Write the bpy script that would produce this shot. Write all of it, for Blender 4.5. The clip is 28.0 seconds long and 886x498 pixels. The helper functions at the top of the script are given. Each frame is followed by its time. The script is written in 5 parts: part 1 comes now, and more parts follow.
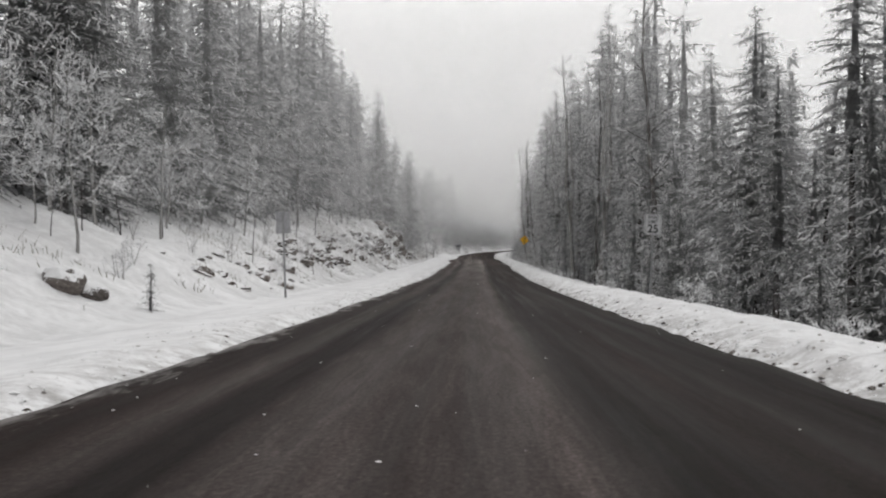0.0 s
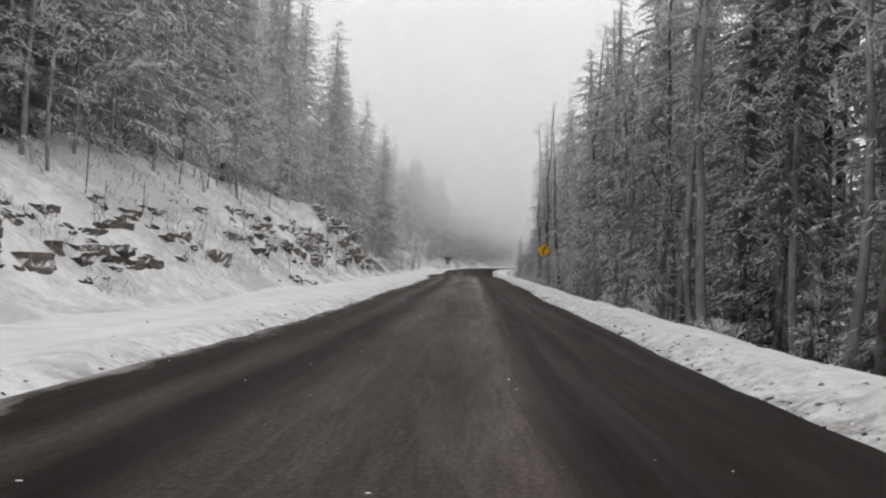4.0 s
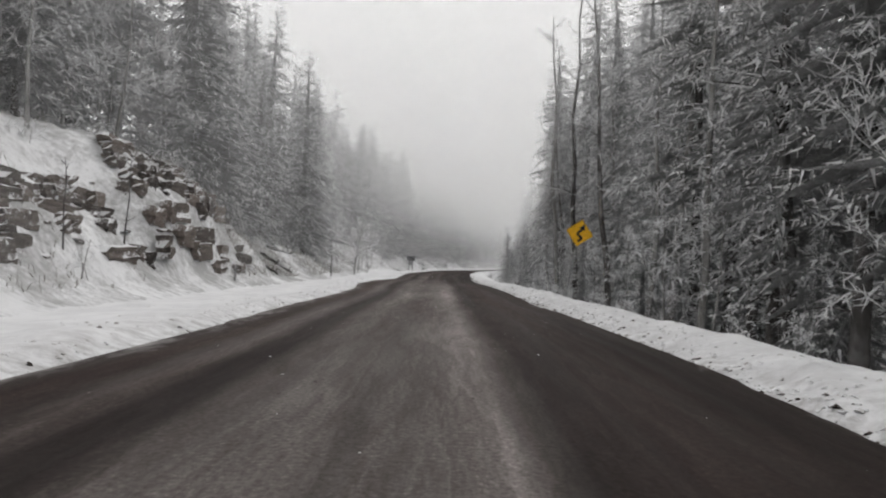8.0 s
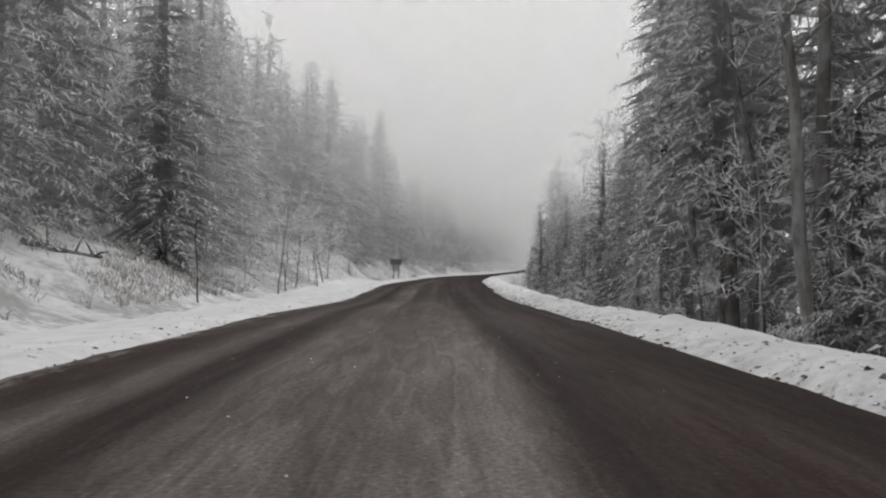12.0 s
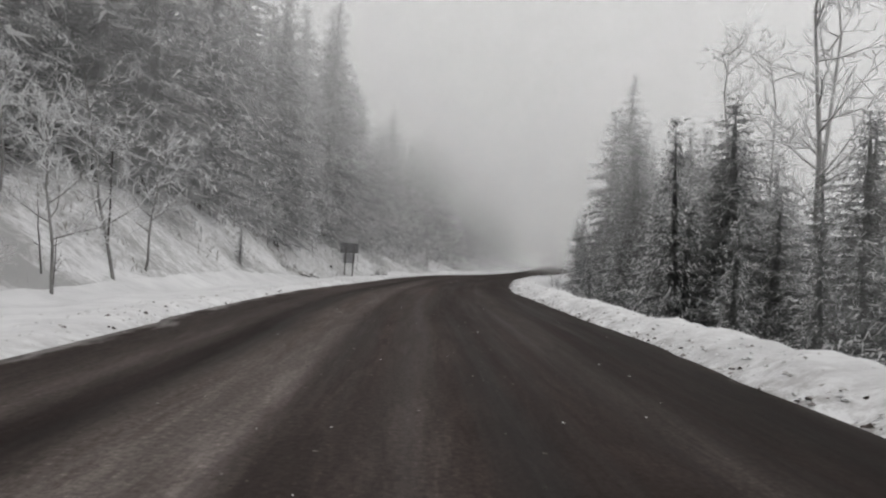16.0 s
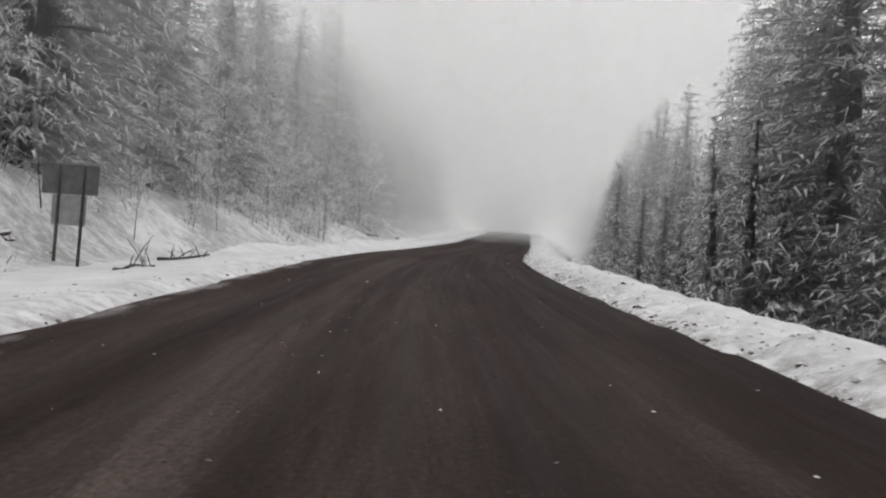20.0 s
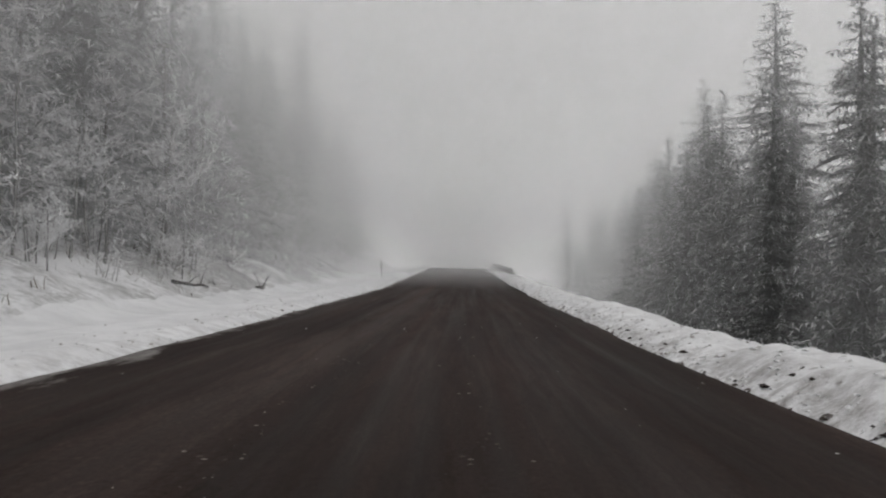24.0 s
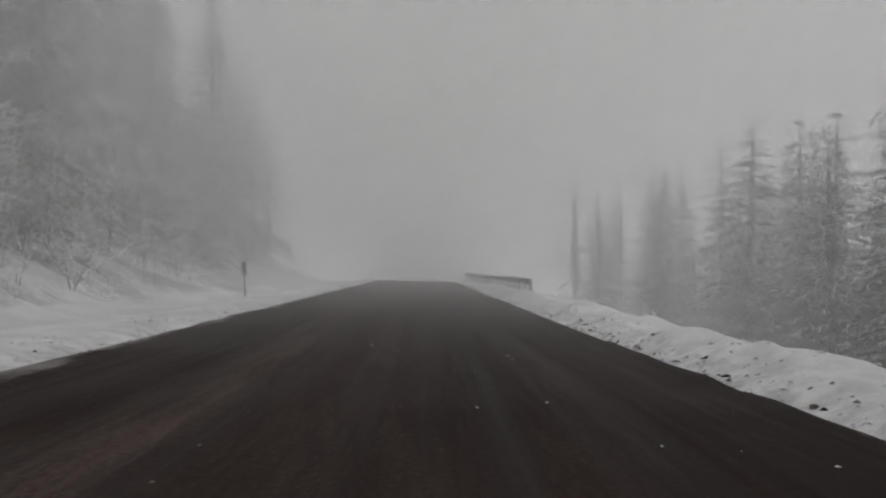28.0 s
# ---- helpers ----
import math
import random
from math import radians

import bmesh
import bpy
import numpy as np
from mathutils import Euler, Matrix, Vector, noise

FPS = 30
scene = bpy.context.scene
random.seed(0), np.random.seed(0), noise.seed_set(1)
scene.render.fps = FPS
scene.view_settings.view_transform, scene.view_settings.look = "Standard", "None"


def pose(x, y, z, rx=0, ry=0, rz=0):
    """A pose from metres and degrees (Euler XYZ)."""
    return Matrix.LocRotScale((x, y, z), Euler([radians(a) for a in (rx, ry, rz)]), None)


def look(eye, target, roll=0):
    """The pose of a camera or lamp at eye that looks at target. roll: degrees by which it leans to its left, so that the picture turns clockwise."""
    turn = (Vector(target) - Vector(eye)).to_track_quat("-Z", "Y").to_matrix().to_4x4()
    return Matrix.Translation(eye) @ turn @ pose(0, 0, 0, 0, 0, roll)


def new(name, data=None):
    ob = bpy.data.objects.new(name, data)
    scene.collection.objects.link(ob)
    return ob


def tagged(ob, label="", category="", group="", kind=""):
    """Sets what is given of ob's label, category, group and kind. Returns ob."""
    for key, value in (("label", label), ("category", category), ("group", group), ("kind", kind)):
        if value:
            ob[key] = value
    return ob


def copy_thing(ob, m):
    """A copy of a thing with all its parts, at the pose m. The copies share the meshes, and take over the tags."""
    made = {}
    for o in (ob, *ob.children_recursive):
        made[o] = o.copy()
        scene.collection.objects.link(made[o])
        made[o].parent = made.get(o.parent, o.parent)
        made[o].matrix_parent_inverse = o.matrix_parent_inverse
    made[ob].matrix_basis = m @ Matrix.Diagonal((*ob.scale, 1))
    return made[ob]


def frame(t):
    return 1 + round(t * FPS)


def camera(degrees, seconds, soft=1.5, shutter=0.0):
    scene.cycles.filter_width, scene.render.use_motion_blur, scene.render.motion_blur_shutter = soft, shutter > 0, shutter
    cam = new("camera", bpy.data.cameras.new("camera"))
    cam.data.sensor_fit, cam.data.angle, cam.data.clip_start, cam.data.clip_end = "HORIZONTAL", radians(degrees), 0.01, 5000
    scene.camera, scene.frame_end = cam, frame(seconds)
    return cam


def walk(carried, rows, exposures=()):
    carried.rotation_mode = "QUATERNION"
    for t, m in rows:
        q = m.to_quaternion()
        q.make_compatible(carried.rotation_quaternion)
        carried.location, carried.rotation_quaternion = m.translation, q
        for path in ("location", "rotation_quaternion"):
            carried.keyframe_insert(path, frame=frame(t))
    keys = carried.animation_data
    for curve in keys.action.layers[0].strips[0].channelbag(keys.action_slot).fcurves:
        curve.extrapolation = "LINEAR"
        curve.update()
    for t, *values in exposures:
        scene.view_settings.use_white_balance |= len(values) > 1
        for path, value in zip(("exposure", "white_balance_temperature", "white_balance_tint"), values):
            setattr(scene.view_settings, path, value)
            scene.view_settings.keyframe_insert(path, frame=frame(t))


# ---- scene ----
cam = camera(51.1, 28.0, soft=2.1)
METRES, EYE, TILT, LEAN, TURN = 290.0, 1.04, 0.3, 0.0, 0.0
ROWS = [
    (0.0, 0.0, 0.0, 0.0, -0.0, 0.0, -0.0),
    (0.5, 0.0006, 0.0203, -0.0004, -0.23, 0.13, 0.51),
    (1.0, 0.0012, 0.0401, -0.0009, -0.36, -0.18, -0.35),
    (1.5, 0.0019, 0.0597, -0.0012, -0.64, 0.34, -1.33),
    (2.0, 0.0027, 0.0791, -0.0016, -0.85, -0.06, -2.2),
    (2.5, 0.0035, 0.0981, -0.0017, -0.72, -0.38, -2.38),
    (3.0, 0.0043, 0.1165, -0.002, -0.47, -1.75, -4.94),
    (3.5, 0.0051, 0.135, -0.0021, -0.24, 0.42, -4.21),
    (5.5, 0.0077, 0.2076, -0.0029, -0.94, 1.66, -0.73),
    (6.0, 0.0084, 0.226, -0.0029, -0.28, 2.58, 0.32),
    (6.5, 0.009, 0.2437, -0.0029, -1.8, 3.22, -0.54),
    (7.0, 0.0096, 0.2608, -0.0028, -2.25, 1.98, -1.97),
    (7.5, 0.0106, 0.2789, -0.0029, -2.07, 1.55, -2.83),
    (8.0, 0.0114, 0.2967, -0.0028, -2.23, 1.28, -2.93),
    (8.5, 0.012, 0.3144, -0.0027, -2.3, 1.21, -3.14),
    (9.0, 0.0129, 0.3323, -0.0029, -1.9, 1.2, -2.84),
    (9.5, 0.0134, 0.3499, -0.0028, -2.3, 0.42, -3.25),
    (10.0, 0.014, 0.368, -0.0028, -1.78, 1.77, -4.56),
    (10.5, 0.0148, 0.3862, -0.0027, -0.97, 0.92, -4.11),
    (11.0, 0.0153, 0.4038, -0.0027, 0.14, 2.46, -2.41),
    (11.5, 0.0158, 0.4206, -0.0027, -1.26, 1.86, -0.72),
    (12.0, 0.0163, 0.4384, -0.0025, -2.46, 1.61, -0.33),
    (12.5, 0.0166, 0.4559, -0.0024, -2.95, 1.43, 0.03),
    (14.5, 0.0192, 0.5305, -0.0028, -4.48, 0.36, -0.76),
    (15.0, 0.0197, 0.5475, -0.0027, -3.33, 0.77, -4.76),
    (15.5, 0.0202, 0.5663, -0.0024, -3.99, 0.9, -2.85),
    (16.0, 0.0209, 0.5857, -0.0023, -3.92, 1.5, -3.07),
    (16.5, 0.0216, 0.6048, -0.0021, -3.69, 1.61, -3.53),
    (17.0, 0.0223, 0.6226, -0.0018, -4.82, 1.85, -2.57),
    (17.5, 0.023, 0.6414, -0.0019, -4.89, -0.3, -2.49),
    (18.0, 0.024, 0.6602, -0.0015, -5.3, -1.03, -1.84),
    (18.5, 0.025, 0.678, -0.0013, -6.93, 0.16, -3.58),
    (19.0, 0.0264, 0.6974, -0.0011, -8.18, -0.34, -3.52),
    (19.5, 0.0285, 0.7158, -0.0006, -9.49, -0.21, -3.16),
    (20.0, 0.0307, 0.7339, -0.0005, -9.56, -0.46, -3.61),
    (20.5, 0.0323, 0.7516, -0.0, -10.21, -0.31, -2.7),
    (21.0, 0.0346, 0.7695, 0.0, -10.72, 0.56, -3.17),
    (21.5, 0.0372, 0.7865, 0.0004, -11.31, 2.03, -3.7),
    (23.5, 0.0521, 0.8526, 0.0006, -12.74, 1.09, -4.58),
    (24.0, 0.0561, 0.8689, 0.0008, -13.89, 2.06, -1.24),
    (24.5, 0.06, 0.885, 0.001, -15.1, 3.44, -2.07),
    (25.0, 0.0639, 0.9009, 0.0013, -16.19, 2.79, -2.31),
    (25.5, 0.068, 0.9164, 0.0014, -16.91, 2.99, -2.96),
    (26.0, 0.072, 0.9319, 0.0017, -16.9, 3.44, -3.62),
    (26.5, 0.0763, 0.9472, 0.0017, -17.24, 3.3, -2.93),
    (27.0, 0.0808, 0.9622, 0.0022, -17.01, 2.71, -2.65),
    (27.5, 0.0851, 0.9772, 0.0023, -16.55, 2.09, -2.69),
    (28.0, 0.0894, 0.9921, 0.0023, -16.3, 2.98, -0.93),
]
walk(cam, [(t, pose(0, 0, EYE, TILT, LEAN, TURN) @ pose(METRES * x, METRES * y, METRES * z, 90 + pitch, roll, yaw)) for t, x, y, z, yaw, pitch, roll in ROWS],
     exposures=[(0.0, 0.02), (3.0, 0.08), (6.0, 0.24), (7.0, 0.14), (9.0, 0.28), (10.5, 0.26), (12.0, 0.18), (14.5, 0.14), (17.0, 0.16), (19.0, 0.44), (21.0, 0.48), (23.0, 0.32), (25.0, 0.02), (28.0, -0.14)])

# ---- light: overcast winter sky in freezing fog ----
world = bpy.data.worlds.new("overcast_sky")
scene.world = world
world.use_nodes = True
wn, wl = world.node_tree.nodes, world.node_tree.links
wn.clear()
w_out = wn.new("ShaderNodeOutputWorld")
w_bg = wn.new("ShaderNodeBackground")
w_sky = wn.new("ShaderNodeTexSky")
w_sky.sky_type, w_sky.sun_disc = "NISHITA", False
w_sky.sun_elevation, w_sky.sun_rotation = radians(32), radians(20)
w_sky.air_density, w_sky.dust_density = 1.0, 4.0
w_hsv = wn.new("ShaderNodeHueSaturation")
w_hsv.inputs["Saturation"].default_value = 0.06
w_hsv.inputs["Value"].default_value = 0.06
w_mix = wn.new("ShaderNodeMix")
w_mix.data_type = "RGBA"
w_mix.inputs["Factor"].default_value = 0.80
w_mix.inputs["B"].default_value = (0.665, 0.66, 0.656, 1)
wl.new(w_sky.outputs["Color"], w_hsv.inputs["Color"])
wl.new(w_hsv.outputs["Color"], w_mix.inputs["A"])
wl.new(w_mix.outputs["Result"], w_bg.inputs["Color"])
w_bg.inputs["Strength"].default_value = 1.6
wl.new(w_bg.outputs["Background"], w_out.inputs["Surface"])
sun = new("sun", bpy.data.lights.new("sun", "SUN"))
sun.data.energy, sun.data.angle, sun.data.color = 0.5, radians(60), (1.0, 0.98, 0.95)
sun.matrix_world = look((0, 0, 60), (-12, -40, 20))

# fog drifts: station and share of light held back; then the closing bank, with the share left near the ground
scene.cycles.transparent_max_bounces = 96
DRIFTS = [(38, 0.07), (57, 0.05), (80, 0.07), (105, 0.09), (128, 0.11), (150, 0.13), (170, 0.17), (187, 0.19), (202, 0.19), (215, 0.2), (227, 0.21), (238, 0.21), (248, 0.2),
          (257, 0.18), (265, 0.18), (273, 0.19), (280, 0.21), (286, 0.22), (290.5, 0.22)]
BANKS = [(294.5, 0.2, 0.1), (298.5, 0.22, 0.25), (303, 0.22, 0.35), (308, 0.22, 0.45), (314, 0.22, 0.55), (321, 0.22, 0.65), (329, 0.22, 0.75), (338, 0.22, 0.85), (349, 0.22, 0.95), (364, 1.1, 1.0)]

# ---- plan of the valley: centre line, level and cross-section of the road ----
LEVEL_Y = [-60, -15, 0, 12, 23, 34, 60, 81, 102, 122, 145, 160, 170, 181, 202, 223, 247, 266, 283, 300, 340, 420]
LEVEL_Z = [0.6, 0.17, 0.0, -0.20, -0.34, -0.42, -0.55, -0.42, -0.28, -0.13, 0.02, 0.08, 0.22, 0.42, 0.75, 1.15, 1.49, 1.79, 2.12, 2.62, 4.1, 7.0]
ROAD_L, ROAD_R = 3.25, 3.12


def centre(y):
    y = np.asarray(y, float)
    a = np.clip(y - 185, 0, 77)
    return 0.037 * y + 0.0015 * a * a + np.clip(y - 262, 0, None) * 0.231


def level(y):
    y = np.asarray(y, float)
    w = [np.interp(y + d, LEVEL_Y, LEVEL_Z) for d in (-8, -4, 0, 4, 8)]
    return (w[0] + w[4]) * 0.12 + (w[1] + w[3]) * 0.22 + w[2] * 0.32


def hashed(i, j, seed):
    n = (i * 374761393 + j * 668265263 + seed * 982451653) & 0x7FFFFFFF
    n = ((n ^ (n >> 13)) * 1274126177) & 0x7FFFFFFF
    n = (n ^ (n >> 16)) & 0xFFFFFF
    return n / 0xFFFFFF


def lumps(x, y, size, seed=0):
    """Smooth noise from -1 to 1 whose lumps are about size metres across."""
    x, y = np.asarray(x, float) / size, np.asarray(y, float) / size
    i, j = np.floor(x).astype(np.int64), np.floor(y).astype(np.int64)
    fx, fy = x - i, y - j
    fx, fy = fx * fx * (3 - 2 * fx), fy * fy * (3 - 2 * fy)
    a = hashed(i, j, seed) * (1 - fx) + hashed(i + 1, j, seed) * fx
    b = hashed(i, j + 1, seed) * (1 - fx) + hashed(i + 1, j + 1, seed) * fx
    return (a * (1 - fy) + b * fy) * 2 - 1


def step(a, b, x):
    t = np.clip((x - a) / (b - a), 0, 1)
    return t * t * (3 - 2 * t)


def left_edge(y):
    wide = 0.2 * step(100, 115, y) * (1 - step(150, 170, y)) + 0.85 * step(124, 140, y) * (1 - step(152, 172, y)) + 0.45 * step(158, 175, y) * (1 - step(196, 212, y)) - 0.1 * step(200, 212, y) + 0.42 * step(224, 240, y) - 0.2 * step(286, 298, y)
    return ROAD_L + wide + 0.10 * lumps(0, y, 9, 3) + 0.04 * lumps(0, y, 0.9, 4)


def right_edge(y):
    wide = 0.3 * step(90, 101, y) * (1 - step(110, 117, y)) + 0.27 * step(117, 124, y) * (1 - step(150, 164, y)) - 0.15 * step(158, 166, y) * (1 - step(176, 184, y)) + 0.22 * step(178, 187, y) * (1 - step(197, 206, y)) - 0.1 * step(202, 208, y) + 0.25 * step(262, 277, y)
    return ROAD_R + wide - 0.10 * (1 - step(45, 80, y)) + 0.08 * lumps(0, y, 9, 5) + 0.04 * lumps(0, y, 0.8, 6)


def surface(u, y):
    """Height of the snow over the world's zero, u metres to the right of the centre line at station y."""
    u, y = np.asarray(u, float), np.asarray(y, float)
    late = step(150, 205, y)
    # right: ploughed bank, then the fall towards the forest
    e = right_edge(y)
    crest = 0.20 + 0.05 * lumps(u, y, 7, 7) + 0.04 * step(225, 260, y)
    wide = 1.0 + 0.25 * lumps(0, y, 9, 8)
    d = u - e
    bank = -0.06 + (crest + 0.06) * step(-0.05, wide, d)
    rough = step(0.02, 0.25, d) * (1 - step(wide * 0.9, wide + 1.5, d))
    bank = bank + rough * (0.07 * lumps(u, y, 0.95, 9) + 0.085 * lumps(u, y, 0.48, 10) + 0.05 * lumps(u, y, 0.3, 20))
    fall = np.clip(d - wide - 0.2, 0, None)
    steep = 0.22 + 0.22 * late
    bank = bank - steep * np.minimum(fall, 20) * step(0, 1.6, fall) + 0.06 * lumps(u, y, 2.1, 11) * step(0, 2, fall)
    # left: flat shoulder with old tracks, then the cut bank
    v = -u
    el = left_edge(y)
    dl = v - el
    foot = 8.4 + 0.5 * lumps(0, y, 14, 12) - 0.7 * late + 1.3 * step(220, 230, y) * (1 - step(242, 252, y))
    rise1 = 0.42 + 0.22 * step(35, 75, y) * (1 - step(134, 150, y)) + 0.15 * step(70, 100, y) * (1 - step(133, 150, y)) - 0.06 * late + 0.38 * step(184, 206, y) * (1 - step(240, 262, y))
    top = 15.8 - 4.2 * late + 0.7 * lumps(0, y, 17, 13)
    rise2 = 0.42 - 0.18 * late
    shoulder = -0.06 + 0.16 * step(-0.05, 0.6, dl) + 0.05 * lumps(u, y, 0.6, 14) * step(0, 0.4, dl)
    shoulder = shoulder + 0.05 * lumps(u, y * 0.25, 0.8, 15) * step(0.3, 1, dl) - 0.10 * np.clip(np.minimum(v, foot) - el - 0.6, 0, None)
    climb = rise1 * np.clip(np.minimum(v, top) - foot, 0, None) + rise2 * np.clip(np.minimum(v, 48) - top, 0, None)
    rise = step(0, 2.2, v - foot)
    climb = climb * (0.45 + 0.55 * step(0, 3, v - foot)) + rise * (0.22 * lumps(u, y, 2.6, 16) + 0.12 * lumps(u, y, 0.9, 17) + 0.3 * lumps(u, y, 6.5, 18))
    crag = step(118.5, 122, y) * (1 - step(131, 134.5, y)) * step(9.5, 11.0, v) * (1 - step(12.5, 17, v))
    climb = climb + 1.7 * crag + 0.3 * crag * lumps(u, y, 1.6, 19)
    h = np.where(u > 0, bank, shoulder + climb)
    inside = (dl < 0) & (d < 0)
    h = np.where(inside, np.minimum(h, -0.05), h)
    far = step(60, 140, np.abs(u))
    return level(y) + h * (1 - 0.3 * far)


def at(u, y, dz=0.0):
    return Vector((float(centre(y) + u), float(y), float(surface(u, y)) + dz))


# ---- materials ----
def material(name, colour, rough=0.9, spec=0.25):
    m = bpy.data.materials.new(name)
    m.use_nodes = True
    b = m.node_tree.nodes["Principled BSDF"]
    b.inputs["Base Color"].default_value = (*colour, 1)
    b.inputs["Roughness"].default_value = rough
    b.inputs["Specular IOR Level"].default_value = spec
    return m


def nodes_of(m):
    return m.node_tree.nodes, m.node_tree.links, m.node_tree.nodes["Principled BSDF"]


def noise_node(m, scale, detail=4.0, coord="Object", stretch=(1, 1, 1), rough=0.6):
    n, l, _ = nodes_of(m)
    tc, mp, tx = n.new("ShaderNodeTexCoord"), n.new("ShaderNodeMapping"), n.new("ShaderNodeTexNoise")
    mp.inputs["Scale"].default_value = stretch
    tx.inputs["Scale"].default_value, tx.inputs["Detail"].default_value, tx.inputs["Roughness"].default_value = scale, detail, rough
    l.new(tc.outputs[coord], mp.inputs["Vector"])
    l.new(mp.outputs["Vector"], tx.inputs["Vector"])
    return tx.outputs["Fac"]


def ramp(m, fac, stops):
    n, l, _ = nodes_of(m)
    r = n.new("ShaderNodeValToRGB")
    while len(r.color_ramp.elements) < len(stops):
        r.color_ramp.elements.new(0.5)
    for e, (p, c) in zip(r.color_ramp.elements, stops):
        e.position, e.color = p, (*c, 1) if len(c) == 3 else c
    l.new(fac, r.inputs["Fac"])
    return r.outputs["Color"]


def blend(m, fac, a, b, mode="MIX"):
    n, l, _ = nodes_of(m)
    x = n.new("ShaderNodeMix")
    x.data_type, x.blend_type = "RGBA", mode
    for sock, v in (("Factor", fac), ("A", a), ("B", b)):
        if isinstance(v, (int, float)):
            x.inputs[sock].default_value = v
        elif isinstance(v, tuple):
            x.inputs[sock].default_value = (*v, 1)
        else:
            l.new(v, x.inputs[sock])
    return x.outputs["Result"]


def math_node(m, op, a, b=0.0):
    n, l = m.node_tree.nodes, m.node_tree.links
    x = n.new("ShaderNodeMath")
    x.operation = op
    for i, v in enumerate((a, b)):
        if isinstance(v, (int, float)):
            x.inputs[i].default_value = v
        else:
            l.new(v, x.inputs[i])
    return x.outputs[0]


def bump(m, height, strength, distance):
    n, l, b = nodes_of(m)
    x = n.new("ShaderNodeBump")
    x.inputs["Strength"].default_value, x.inputs["Distance"].default_value = strength, distance
    l.new(height, x.inputs["Height"])
    l.new(x.outputs["Normal"], b.inputs["Normal"])


def snow_material():
    m = material("snow", (0.80, 0.80, 0.81), 0.75, 0.2)
    n, l, b = nodes_of(m)
    uv = n.new("ShaderNodeUVMap")
    sep = n.new("ShaderNodeSeparateXYZ")
    l.new(uv.outputs["UV"], sep.inputs["Vector"])
    u = sep.outputs["X"]
    fine, mid, big = noise_node(m, 3.0, 8, rough=0.72), noise_node(m, 0.9, 5), noise_node(m, 0.22, 3)
    clean = ramp(m, mid, [(0.3, (0.68, 0.68, 0.69)), (0.6, (0.82, 0.82, 0.83))])
    # grit thrown up by the plough, fading away from the carriageway
    au = math_node(m, "ABSOLUTE", u)
    near = ramp(m, math_node(m, "MULTIPLY", math_node(m, "SUBTRACT", au, 3.2), 0.5), [(0.0, (0.9, 0.9, 0.9)), (0.2, (0.5, 0.5, 0.5)), (0.5, (0.2, 0.2, 0.2)), (1.0, (0.04, 0.04, 0.04))])
    grit = ramp(m, fine, [(0.42, (0, 0, 0)), (0.62, (1, 1, 1))])
    dirt = blend(m, 1.0, near, grit, "MULTIPLY")
    col = blend(m, dirt, clean, (0.24, 0.225, 0.215))
    # dry grass and low scrub showing through on the cut bank
    slope = math_node(m, "MULTIPLY", math_node(m, "LESS_THAN", u, -8.5), 0.8)
    stretch = ramp(m, math_node(m, "MULTIPLY", sep.outputs["Y"], 1 / 200), [(0.2, (0.3, 0.3, 0.3)), (0.55, (1, 1, 1))])
    slope = math_node(m, "MULTIPLY", slope, stretch)
    scrub = ramp(m, blend(m, 0.55, fine, big), [(0.445, (0, 0, 0)), (0.56, (1, 1, 1))])
    col = blend(m, math_node(m, "MULTIPLY", scrub, slope), col, (0.30, 0.297, 0.292))
    l.new(col, b.inputs["Base Color"])
    bump(m, blend(m, 0.4, fine, mid), 0.8, 0.1)
    return m


